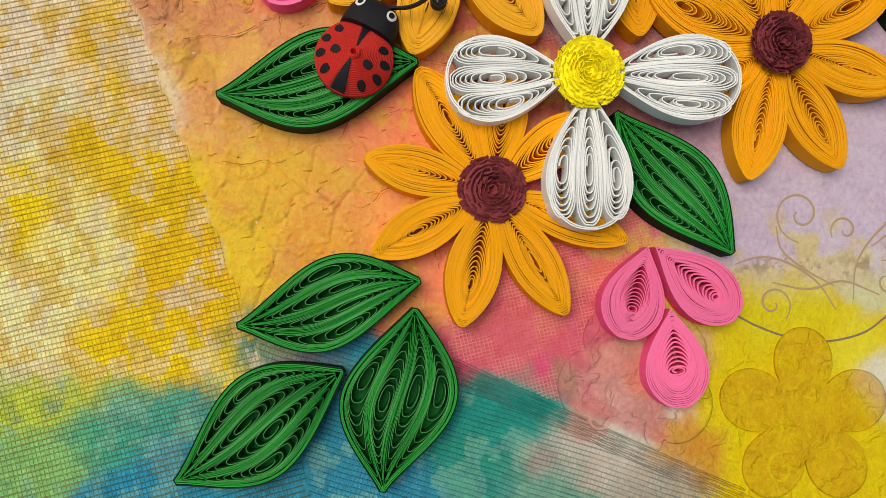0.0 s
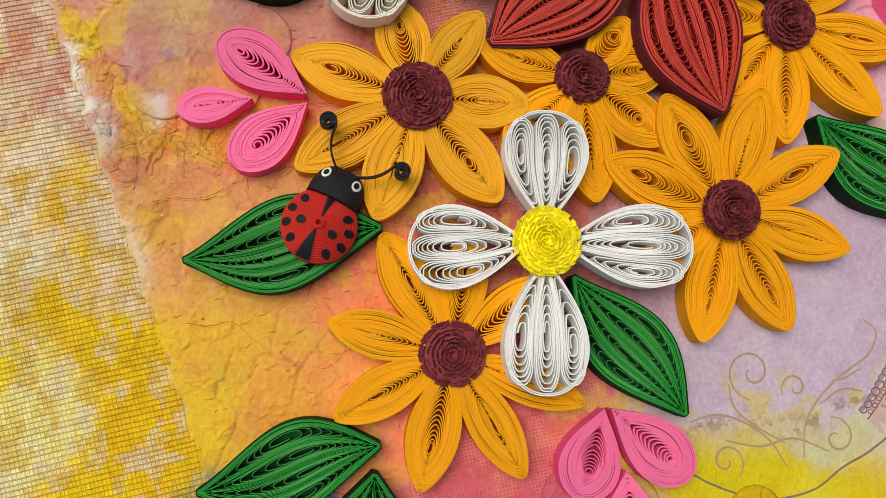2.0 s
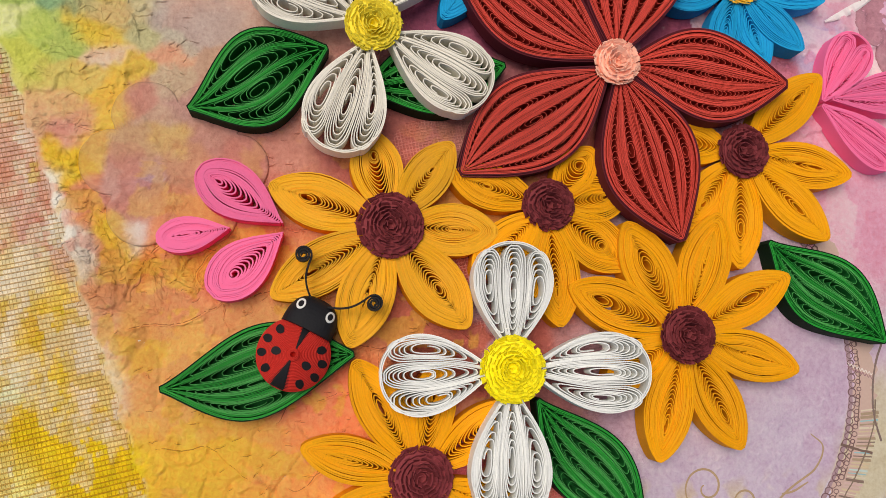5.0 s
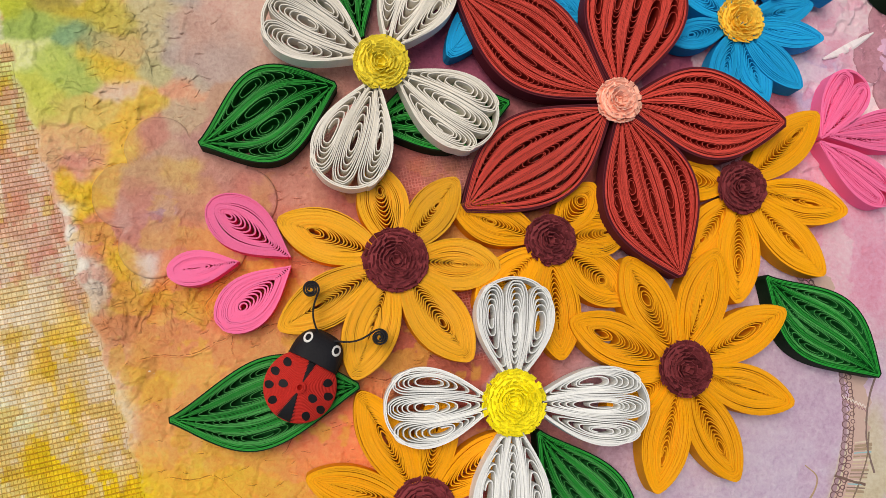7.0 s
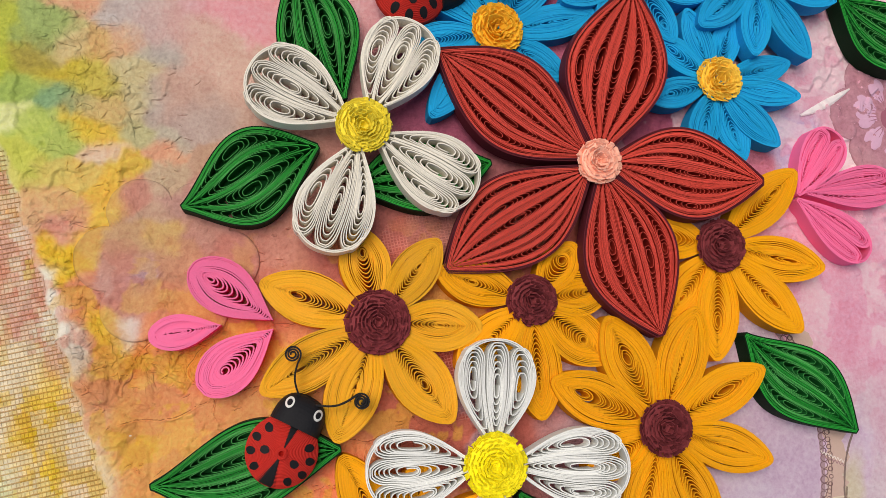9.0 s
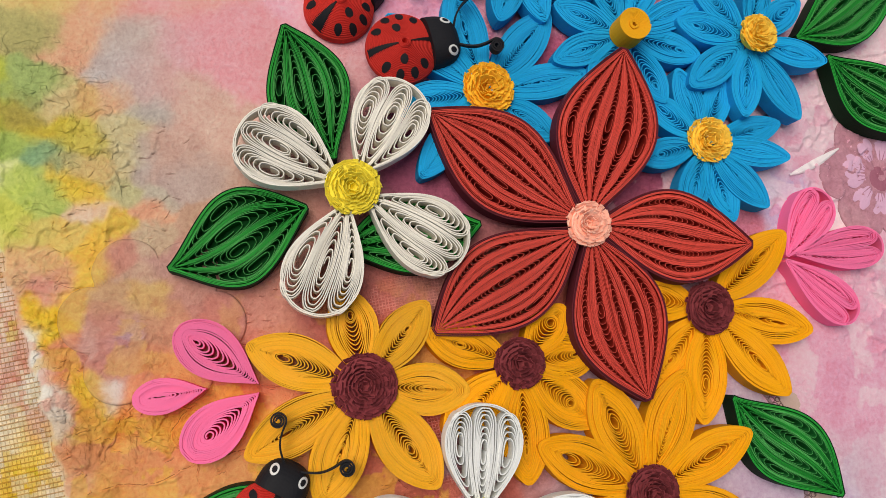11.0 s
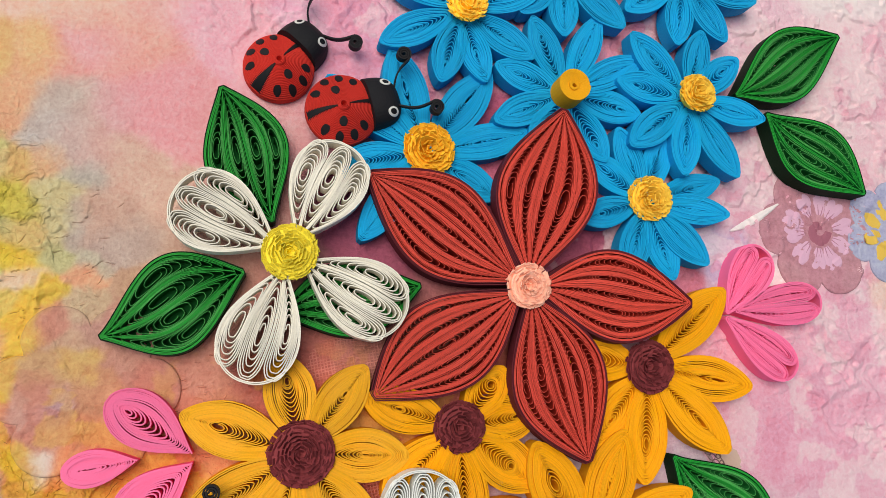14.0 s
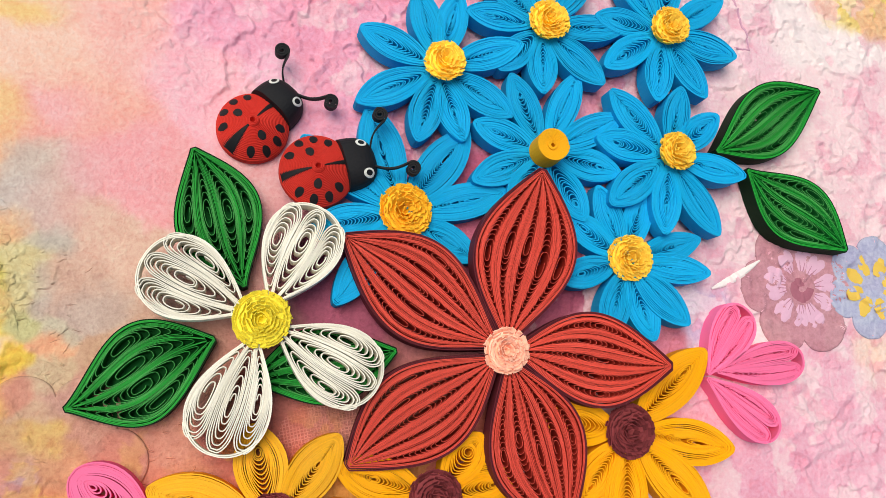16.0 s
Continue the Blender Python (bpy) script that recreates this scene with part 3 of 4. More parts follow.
def ladybug(label, x, y, z, turn, R, H, antennae, tail=0.6, neck=0.3):
    """The body's centre in mm; it faces along turn. antennae: end points in mm beside the body, and height."""
    bug = thing("ladybug", x, y, z, label, "paper ladybug", "ladybugs", turn)
    profile = [(R * 0.98, 0.0), (R, 0.5)]
    rings = 24
    for i in range(rings, 0, -1):
        for k in (0.9, 0.6, 0.3, 0.0):
            r = R * (0.07 + 0.93 * (i - 1 + k) / rings)
            bulge = 0.17 * math.sin(math.pi * k) - (0.22 if k == 0 else 0)
            profile.append((r, dome(r, R, H) + bulge + (0.55 if r < R * 0.17 else 0)))
    profile += [(R * 0.065, H - 1.2), (0.02, H - 1.4)]
    v, f = revolve(profile)
    body = part("body", mesh("body", v, f, SCARLET, True), bug, "scarlet coiled paper dome")
    for cx, cy in ((0.45, 0.62), (-0.1, 0.45), (-0.3, 0.78), (-0.62, 0.5), (0.42, -0.62), (-0.12, -0.44), (-0.3, -0.78), (-0.62, -0.5), (0.1, 0.8), (0.1, -0.8)):
        v, f = patch(cx * R, cy * R, R * 0.135, R * 0.115, math.atan2(cy, cx), R, H)
        part("spot", mesh("spot", v, f, BLACK), body)
    v, f = wedge(math.pi, R * 0.16, R * 0.965, R * 0.06, R * tail, R, H)
    part("tail_wedge", mesh("tail_wedge", v, f, BLACK), body)
    v, f = wedge(0, R * 0.16, R * 0.8, R * 0.04, R * neck, R, H)
    part("neck_wedge", mesh("neck_wedge", v, f, BLACK), body)
    # head: a bent paper cap, cut straight where it meets the body
    verts, faces, n, rows = [], [], 32, 10
    hw, hl, hh = R * 0.74, R * 0.95, H * 0.98

    def cap(px, py):
        far = min(1.0, (abs(px / hl) ** 2.8 + abs(py / hw) ** 2.8) ** (1 / 2.8))
        return 0.2 + hh * (1 - far ** 3.5) ** 0.5

    for i in range(rows + 1):
        t = 1 - (i / rows) ** 1.6
        for k in range(n + 1):
            a = math.pi * (k / n - 0.5)
            r = 1 / (abs(math.cos(a) / hl) ** 2.8 + abs(math.sin(a) / hw) ** 2.8) ** (1 / 2.8)
            px, py = t * r * math.cos(a), t * r * math.sin(a)
            verts.append((px, py, cap(px, py) if i else 0.0))
    for i in range(rows):
        for k in range(n):
            p = i * (n + 1) + k
            faces.append((p, p + 1, p + n + 2, p + n + 1))
    faces.append(tuple([i * (n + 1) for i in range(rows + 1)] + [i * (n + 1) + n for i in range(rows, -1, -1)]))
    head = part("head", mesh("head", verts, faces, BLACK), bug, "black paper cap", at(R * 0.70, 0, 0.2, 0, -4))
    for s in (-1, 1):
        ring = []
        for rr in (0.072, 0.12):
            ring += [(R * rr * 1.35 * math.cos(a), R * rr * math.sin(a)) for a in np.linspace(0, 2 * np.pi, 20, endpoint=False)]
        ex, ey = R * 0.56, s * R * 0.43
        place = lambda p, e: (ex + p[0], ey + p[1], cap(ex + p[0], ey + p[1]) + e)  # noqa: E731
        v = [place(p, 0.16) for p in ring] + [place((p[0] * 1.08, p[1] * 1.08), -0.3) for p in ring[20:]]
        f = [(k, (k + 1) % 20, 20 + (k + 1) % 20, 20 + k) for k in range(20)] + [(20 + k, 20 + (k + 1) % 20, 40 + (k + 1) % 20, 40 + k) for k in range(20)]
        eye = part("eye", mesh("eye", v, f, CHALK), head, "white painted ring")
        v = [place(p, 0.1) for p in ring[:20]]
        part("pupil", mesh("pupil", v, [tuple(range(20))], BLACK), eye)
    for ex, ey, ez, hand in antennae:
        s = Strips()
        sx, sy, sz = R * 1.52, R * 0.25 * math.copysign(1, ey), H * 0.55
        t = np.linspace(0, 1, 18)
        bowx, bowy = -(ey - sy) * 0.13 * hand, (ex - sx) * 0.13 * hand
        stem = np.stack([sx + (ex - sx) * t + bowx * np.sin(np.pi * t), sy + (ey - sy) * t + bowy * np.sin(np.pi * t)], 1)
        d = stem[-1] - stem[-2]
        a0 = math.atan2(d[1], d[0]) - hand * math.pi / 2
        ph = np.linspace(0, 2 * np.pi * 2.6, 70)
        rr = 1.75 * (1 - 0.78 * ph / ph[-1])
        c = stem[-1] - 1.75 * np.array([math.cos(a0), math.sin(a0)])
        curl = np.stack([c[0] + rr * np.cos(a0 + hand * ph), c[1] + rr * np.sin(a0 + hand * ph)], 1)
        path = np.concatenate([stem, curl[1:]])
        zz = np.concatenate([sz + (ez - sz) * t, np.full(69, ez)])
        wide = np.concatenate([0.5 + 0.5 * t, np.full(69, 1.1)])
        s.strip(path, zz - wide, zz + wide, 0.4)
        part("antenna", s.mesh("antenna", BLACK), bug, "curled black paper strip")
    return bug


def beside(bx, by, turn, px, py):
    """A place on the canvas as seen from a body that faces along turn."""
    c, s = math.cos(radians(turn)), math.sin(radians(turn))
    return (px - bx) * c + (py - by) * s, -(px - bx) * s + (py - by) * c


ladybug("red spotted paper ladybug resting on a green leaf", -17.5, 37.5, 4.9, 64, 7.8, 5.4,
        [(*beside(-17.5, 37.5, 64, -14.2, 57.5), 5.5, 1), (*beside(-17.5, 37.5, 64, -2.0, 49.5), 5.0, -1)], 0.62, 0.3)
ladybug("red spotted paper ladybug on the pink canvas", -5.9, 156.6, 0.0, 50, 8.6, 7.4,
        [(*beside(-5.9, 156.6, 50, 1.5, 174.0), 6.5, 1), (*beside(-5.9, 156.6, 50, 11.5, 165.0), 5.5, -1)], 0.5, 0.2)
ladybug("red spotted paper ladybug resting on blue petals", 9.4, 145.8, 4.2, 17, 8.9, 6.0,
        [(*beside(9.4, 145.8, 17, 24.5, 158.0), 6.5, 1), (*beside(9.4, 145.8, 17, 31.0, 148.5), 5.5, -1)], 0.3, 0.18)


# ---- canvas ----
TABLE = {}


def speckle(x, y, seed):
    """Smooth value noise in 0..1 for arrays of places."""
    if seed not in TABLE:
        TABLE[seed] = np.random.default_rng(seed).random((128, 128))
    g = TABLE[seed]
    xi, yi = np.floor(x).astype(int), np.floor(y).astype(int)
    fx, fy = x - xi, y - yi
    fx, fy = fx * fx * (3 - 2 * fx), fy * fy * (3 - 2 * fy)
    a, b = g[xi % 128, yi % 128], g[(xi + 1) % 128, yi % 128]
    c, d = g[xi % 128, (yi + 1) % 128], g[(xi + 1) % 128, (yi + 1) % 128]
    return (a * (1 - fx) + b * fx) * (1 - fy) + (c * (1 - fx) + d * fx) * fy


def cloud(x, y, size, seed, octaves=4):
    total, amp = 0.0, 0.0
    for o in range(octaves):
        k = 2 ** o
        total = total + speckle(x / size * k + 37.1 * o, y / size * k + 11.7 * o, seed + o) / k
        amp += 1 / k
    return total / amp


def step(v, a, b):
    t = np.clip((v - a) / (b - a), 0, 1)
    return t * t * (3 - 2 * t)


BLOTS = []


def blot(x, y, rx, ry, code):
    """A dab of paint on the canvas: centre and radii in mm."""
    BLOTS.append((x, y, rx, ry, *linear(code)))


blot(-81, 44, 17, 13, "f7eacd")
blot(-69, 44, 7, 12, "f2cd22")
blot(-80, 28, 10, 9, "eeefc8")
blot(-59, 40, 6, 11, "f5ddaf")
blot(-83, 12, 9, 11, "f7e011")
blot(-73, 2, 9, 13, "f7f2a1")
blot(-60, 13, 10, 10, "f7d617")
blot(-51, -3, 9, 10, "f3cf17")
blot(-80, -12, 9, 10, "f7f6b8")
blot(-65, -19, 12, 9, "f7dc15")
blot(-52, -22, 8, 6, "f5de1a")
blot(-75, -30, 15, 7, "c8dc50")
blot(-79, -38, 11, 6, "94cc7c")
blot(-67, -37, 11, 5, "46b496")
blot(-58, -32, 12, 5, "4fae9c")
blot(-58, -42, 12, 7, "2a98bc")
blot(-38, -17, 8, 7, "799e82")
blot(-23, -38, 10, 13, "2f96b0")
blot(-17, -47, 13, 7, "3598b8")
blot(-32, -22, 7, 4, "8a7b86")
blot(9, -32, 13, 8, "1f9c90")
blot(9, -44, 14, 9, "2aa08c")
blot(20, -47, 10, 7, "7fae98")
blot(34, -42, 14, 7, "d4ccbe")
blot(42, -49, 9, 5, "b8b0a0")
blot(-41, 34, 17, 14, "f7b964")
blot(-48, 42, 9, 9, "f7c43f")
blot(-34, 16, 17, 11, "f7c03d")
blot(-40, 3, 11, 9, "f7cb35")
blot(-21, 13, 14, 11, "f7a85c")
blot(-9, 21, 12, 9, "f79a64")
blot(-26, 3, 11, 7, "f7b043")
blot(-3, -7, 9, 9, "f7966d")
blot(5, -21, 7, 6, "e0607c")
blot(20, -5, 14, 12, "e0707c")
blot(25, -19, 7, 7, "e0608a")
blot(13, -17, 9, 7, "e87a90")
blot(35, 2, 9, 9, "e08484")
blot(20, -24, 3, 5, "e8309a")
blot(46, -24, 9, 7, "d8b080")
blot(48, -43, 8, 7, "d89c30")
blot(65, -13, 14, 7, "e2d018")
blot(75, -39, 20, 17, "e8cc08")
blot(59, -31, 7, 11, "ead208")
blot(86, -25, 7, 6, "ecdc30")
blot(92, -31, 6, 5, "e8e4d0")
blot(75, 10, 21, 12, "d8cfe0")
blot(89, 22, 15, 15, "dcd0e6")
blot(81, -1, 8, 6, "e4d8c0")
blot(92, -6, 7, 7, "d8d4a0")
blot(107, 30, 11, 13, "dcc0da")
blot(88, 10, 13, 6, "d8cce0")
blot(80, 30, 13, 13, "e0c0d0")
blot(118, 19, 5, 12, "d8ccb0")
blot(-58, 52, 7, 7, "e0a050")
blot(-66, 57, 7, 7, "e0d0c0")
blot(-56, 32, 6, 9, "f3e2c0")
blot(-68, 24, 7, 9, "f7d81e")
blot(-43, 47, 9, 7, "f3aa64")
blot(-51, 41, 7, 7, "f5b94b")
blot(-13, 26, 11, 7, "f38964")
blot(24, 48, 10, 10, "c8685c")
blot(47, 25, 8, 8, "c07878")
blot(-74, 155, 7, 7, "e6c880")
blot(-74, 146, 7, 5, "b8b070")
blot(-68, 157, 5, 7, "e8b880")
blot(-65, 146, 7, 8, "ecb490")
blot(-69, 121, 8, 5, "d8c040")
blot(-57, 155, 8, 8, "eba8a0")
blot(-47, 159, 11, 7, "f0b0c0")
blot(-55, 143, 7, 7, "ccb8b0")
blot(-49, 134, 7, 7, "e0a8a0")
blot(-44, 144, 7, 8, "eca8b4")
blot(-44, 119, 7, 7, "d0a898")
blot(-64, 114, 6, 4, "e0c080")
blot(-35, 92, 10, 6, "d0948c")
# next two dabs lie between flowers, contact shade mixed into their red
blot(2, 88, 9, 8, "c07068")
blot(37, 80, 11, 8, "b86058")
blot(-51, 174, 13, 13, "f2c8b8")
blot(-57, 181, 8, 4, "f0c880")
blot(-39, 178, 13, 13, "f2b8b4")
blot(-22, 171, 14, 11, "f4b8c8")
blot(-11, 184, 14, 8, "f0a8c4")
blot(11, 184, 11, 14, "f0a4c0")
blot(-2, 172, 7, 6, "f4bcd4")
blot(-44, 160, 13, 10, "f0b0a0")
blot(-59, 156, 5, 8, "f0cc80")
blot(-46, 144, 8, 8, "d4bcb0")
blot(-52, 134, 8, 8, "ccc0bc")
blot(-34, 147, 10, 10, "f0a8b0")
blot(-53, 121, 7, 7, "d8c898")
blot(-40, 128, 8, 8, "e0b8a8")
blot(129, 198, 17, 13, "f0c8d8")
blot(154, 201, 17, 10, "f6e6ea")
blot(171, 210, 10, 6, "ecd080")
blot(161, 172, 17, 17, "f2ccd8")
blot(115, 129, 9, 9, "ecc0d0")
blot(114, 120, 6, 6, "c8b8d8")
blot(153, 98, 19, 19, "f0bcd0")
blot(128, 80, 22, 12, "eeb0c8")
blot(165, 104, 8, 9, "f4d8c8")
blot(127, 109, 9, 5, "f8e8ec")
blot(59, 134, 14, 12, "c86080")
blot(75, 169, 15, 15, "e898b0")
blot(24, -26, 4, 5, "7fa880")
blot(33, -30, 6, 6, "e2cdb8")
blot(30, -36, 6, 4, "d8a090")
blot(43, -33, 5, 4, "e6d0c0")
blot(50, -41, 7, 5, "dc9a2c")
blot(50, -27, 6, 6, "dcb060")
blot(41, -22, 5, 3, "e0b090")
blot(20, -43, 5, 4, "c8a8a0")
blot(28, -46, 5, 4, "d8c4b4")
blot(-8, -53, 8, 4, "2f8fb0")
blot(10, -56, 6, 4, "2f9a94")
# reddish dabs in gaps between flowers, contact shade darkening their colour
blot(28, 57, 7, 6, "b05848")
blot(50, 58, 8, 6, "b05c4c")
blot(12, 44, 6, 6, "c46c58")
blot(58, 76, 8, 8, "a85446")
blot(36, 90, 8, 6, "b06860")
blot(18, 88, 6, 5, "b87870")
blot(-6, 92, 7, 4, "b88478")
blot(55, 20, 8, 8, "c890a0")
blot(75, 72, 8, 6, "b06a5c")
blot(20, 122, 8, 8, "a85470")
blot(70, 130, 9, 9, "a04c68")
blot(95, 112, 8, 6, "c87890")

blot(33, -24, 4, 4, "e8c4a8")
blot(38, -20, 4, 3, "9fb890")
blot(44, -24, 4, 4, "e8a070")
blot(36, -31, 4, 3, "ece0d0")
blot(42, -33, 3, 4, "8fae84")
blot(48, -31, 4, 4, "e8b890")
blot(30, -30, 3, 4, "d88c9c")
blot(-82.6, 128.2, 5, 4.5, "c0c84c")
blot(-75.1, 124.7, 5, 4.5, "b0a048")
blot(-69.3, 127.9, 5, 4.5, "e0c890")
blot(-77.0, 117.8, 5, 4.5, "a8c060")
blot(-69.7, 115.6, 5, 4.5, "88b080")
blot(-63.9, 120.1, 5, 4.5, "d8c860")
blot(-63.1, 127.0, 5, 4.5, "e4b878")
blot(-55.8, 129.0, 5, 4.5, "e8b488")
blot(-48.1, 126.8, 5, 4.5, "bcb4ac")
blot(-48.8, 117.0, 5, 4.5, "c4b4ac")
blot(-82.3, 124.2, 5, 4.5, "c8d040")
blot(-73.2, 131.7, 5, 4.5, "a8bc70")
blot(-41.1, 113.4, 5, 4.5, "c8aea4")
blot(-41.3, 90.5, 5, 4.5, "c89c90")
blot(-35.1, 85.6, 5, 4.5, "cc9280")
blot(-56.4, 58.4, 5, 4.5, "eca430")
blot(-50.5, 56.0, 5, 4.5, "ec8c40")
blot(-41.3, 55.9, 5, 4.5, "eca450")
blot(-34.1, 54.6, 5, 4.5, "e48850")
blot(-40.5, 76.6, 5, 4.5, "d49a70")
blot(-28.6, 80.6, 5, 4.5, "d48878")
blot(-22.8, 88.5, 5, 4.5, "d49080")
blot(-35.9, 97.2, 5, 4.5, "cca288")
blot(-29.9, 63.1, 5, 4.5, "e08058")
blot(-40.8, 65.5, 5, 4.5, "dc9060")
blot(-65, 110, 4, 3.6, "efcd49")
blot(-61, 107, 4, 3.6, "f1c74d")
blot(-56, 100, 4, 3.6, "eac353")
blot(-60, 93, 4, 3.6, "f3c34f")
blot(-58, 90, 4, 3.6, "f5c751")
blot(-68, 80, 4, 3.6, "f5c734")
blot(-61, 83, 4, 3.6, "f1c356")
blot(-65, 77, 4, 3.6, "f5c92c")
blot(-56, 63, 4, 3.6, "f5c33c")
blot(-59, 67, 4, 3.6, "f5b24d")
blot(-53, 60, 4, 3.6, "f5bf45")
blot(-66, 97, 4, 3.6, "eccb6f")
blot(-66, 86, 4, 3.6, "e9a590")
blot(-62, 89, 4, 3.6, "e9aa88")
blot(-62, 72, 4, 3.6, "ed996f")
blot(-63, 67, 4, 3.6, "ed9966")
blot(-74, 80, 4, 3.6, "e9b299")
blot(-73, 72, 4, 3.6, "e4a590")
blot(-75, 65, 4, 3.6, "e4b2a1")
blot(-70, 92, 4, 3.6, "e9ba80")
blot(-61, 104, 4, 3.6, "edcbae")
blot(-73, 87, 4, 3.6, "e9b688")
blot(-78, 89, 4, 3.6, "edbf88")
blot(-75, 107, 4, 3.6, "c3d466")
blot(-77, 101, 4, 3.6, "d4d85e")
blot(-72, 98, 4, 3.6, "e0cb6f")
blot(-71, 106, 4, 3.6, "bfcf6b")
blot(-49, 105, 4, 3.6, "e9aa88")
blot(-54, 109, 4, 3.6, "cbc390")
blot(-47, 109, 4, 3.6, "cbbfaa")
blot(-51, 81, 4, 3.6, "d4aa77")
blot(-45, 83, 4, 3.6, "e4bf6f")
blot(-49, 74, 4, 3.6, "c39da5")
blot(-54, 72, 4, 3.6, "d49d90")
blot(-46, 89, 4, 3.6, "d4ae90")
blot(-54, 93, 4, 3.6, "d89580")
blot(-52, 78, 4, 3.6, "d49988")
blot(-70, 76, 4, 3.6, "faf5e4")
blot(-67, 69, 4, 3.6, "faf3e4")
blot(-67, 63, 4, 3.6, "faf5e9")
blot(-78, 82, 4, 3.6, "f9e9d4")
blot(-79, 110, 4, 3.6, "e9eda1")
blot(-52, 62, 4, 3.6, "f5f1e9")
blot(-48, 98, 4, 3.6, "d4b899")
blot(-50, 68, 4, 3.6, "dc9980")
blot(-46, 62, 4, 3.6, "f1a366")
blot(-80, 74, 4, 3.6, "e9bfa5")
blot(-82, 66, 4, 3.6, "f1d4ba")
blot(-82, 96, 4, 3.6, "e0d873")


def gauze_edge(y):
    """Right edge of the gauze strip at height y."""
    return -42.5 - 0.355 * (y + 3.5) + 0.6 * np.sin(y * 0.7)


def paint_at(x, y):
    """The canvas paint's colour at places in mm."""
    left = step(gauze_edge(y) - x, -0.5, 0.5)
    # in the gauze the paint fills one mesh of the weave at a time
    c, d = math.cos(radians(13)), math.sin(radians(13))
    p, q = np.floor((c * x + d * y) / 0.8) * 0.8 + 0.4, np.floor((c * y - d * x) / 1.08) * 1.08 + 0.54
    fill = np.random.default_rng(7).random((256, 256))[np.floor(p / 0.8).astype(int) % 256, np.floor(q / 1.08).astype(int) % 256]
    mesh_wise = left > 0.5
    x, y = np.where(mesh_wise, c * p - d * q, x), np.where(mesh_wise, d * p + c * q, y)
    wx = x + 9 * (cloud(x, y, 14, 200) - 0.5) + 3.5 * (cloud(x, y, 3.5, 210) - 0.5)
    wy = y + 9 * (cloud(x, y, 14, 220) - 0.5) + 3.5 * (cloud(x, y, 3.5, 230) - 0.5)
    rgb, weight = np.zeros((*np.shape(x), 3)), np.full(np.shape(x), 1e-9)
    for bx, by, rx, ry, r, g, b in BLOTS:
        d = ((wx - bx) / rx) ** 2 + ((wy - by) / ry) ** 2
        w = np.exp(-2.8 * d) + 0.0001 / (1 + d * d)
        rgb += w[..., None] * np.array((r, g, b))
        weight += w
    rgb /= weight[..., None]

    def over(amount, code):
        nonlocal rgb
        a = amount[..., None]
        rgb = rgb * (1 - a) + np.array(linear(code)) * a

    # scraped pale dabs over the gauze, dry brush of pink and ochre elsewhere
    over(left * step(cloud(x * 1.3, y * 0.9, 7, 240), 0.58, 0.60) * 0.4 * step(y, -30, -18), "e8dccb")
    over(left * step(cloud(x * 1.4, y * 0.8, 9, 250), 0.585, 0.605) * 0.6 * step(y, -15, 5), "e2bc12")
    over(left * step(cloud(x * 1.2, y, 4.5, 330), 0.57, 0.585) * 0.5 * step(y, -32, -20), "ece0c4")
    over(left * step(cloud(x * 1.2, y, 4.0, 340), 0.58, 0.595) * 0.55 * step(y, -32, -20) * step(75 - y, 0, 30), "e4c20e")
    over(left * step(cloud(x * 1.2, y, 5.0, 350), 0.57, 0.59) * 0.55 * step(y, 45, 65), "d88a70")
    low = step(-20 - y, 0, 6) * step(12 - x - 0.5 * y - 10, 0, 8)
    over(low * step(cloud(x, y, 5, 360), 0.56, 0.58) * 0.4, "8fc8b4")
    over(low * step(cloud(x, y, 4, 370), 0.58, 0.62) * 0.2, "1c6f8a")
    warm = (1 - left) * step(60 - x, 0, 40) * step(y, -25, -5) * step(95 - y, 0, 25)
    over(warm * step(cloud(x, y, 8, 260), 0.56, 0.60) * (0.22 + 0.25 * step(y, 25, 50)), "dc7f6a")
    over(warm * step(cloud(x, y, 7, 270), 0.58, 0.61) * 0.5, "e9b83a")
    rosy = step(x + y, 150, 200)
    over(rosy * step(cloud(x, y, 9, 280), 0.54, 0.58) * 0.45, "f7e2e6")
    over(rosy * step(cloud(x, y, 7, 290), 0.58, 0.62) * 0.35, "e48aac")
    over(crack_at(x, y) * 0.3, "8f5a2c")
    net = step(x, 0, 4) * step(47 - x, 0, 3) * step(12 - y, 0, 4) * step(y + 23.4 + 0.46 * (x - 4), 0, 2)
    over(net * 0.6, "d8666e")
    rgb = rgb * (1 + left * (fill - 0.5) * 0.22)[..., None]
    # lilac plate print with its brown scuffs
    plate = step(49.3 - np.hypot((x - 66), (y - 33) * 0.98), -0.3, 0.3) * step(y, -14, 2)
    over(plate * 0.75 * step(x, 40, 60), "ceb4cc")
    over(plate * step(cloud(x, y, 10, 300), 0.5, 0.62) * 0.5, "d8c8dc")
    over(plate * step(12 - y, 0, 14) * step(cloud(x, y, 6, 310), 0.45, 0.6) * 0.7, "dcc94e")
    scuff = np.exp(-((y + 5.5 - 0.12 * (x - 70) - 2 * np.sin(x * 0.2)) / 2.2) ** 2) * step(x, 58, 64)
    over(scuff * step(cloud(x, y, 1.6, 320), 0.56, 0.62) * 0.55, "8a6a5a")
    return np.clip(rgb, 0, 1)


CELLS = np.random.default_rng(77).uniform((-62, -25), (45, 100), (70, 2))


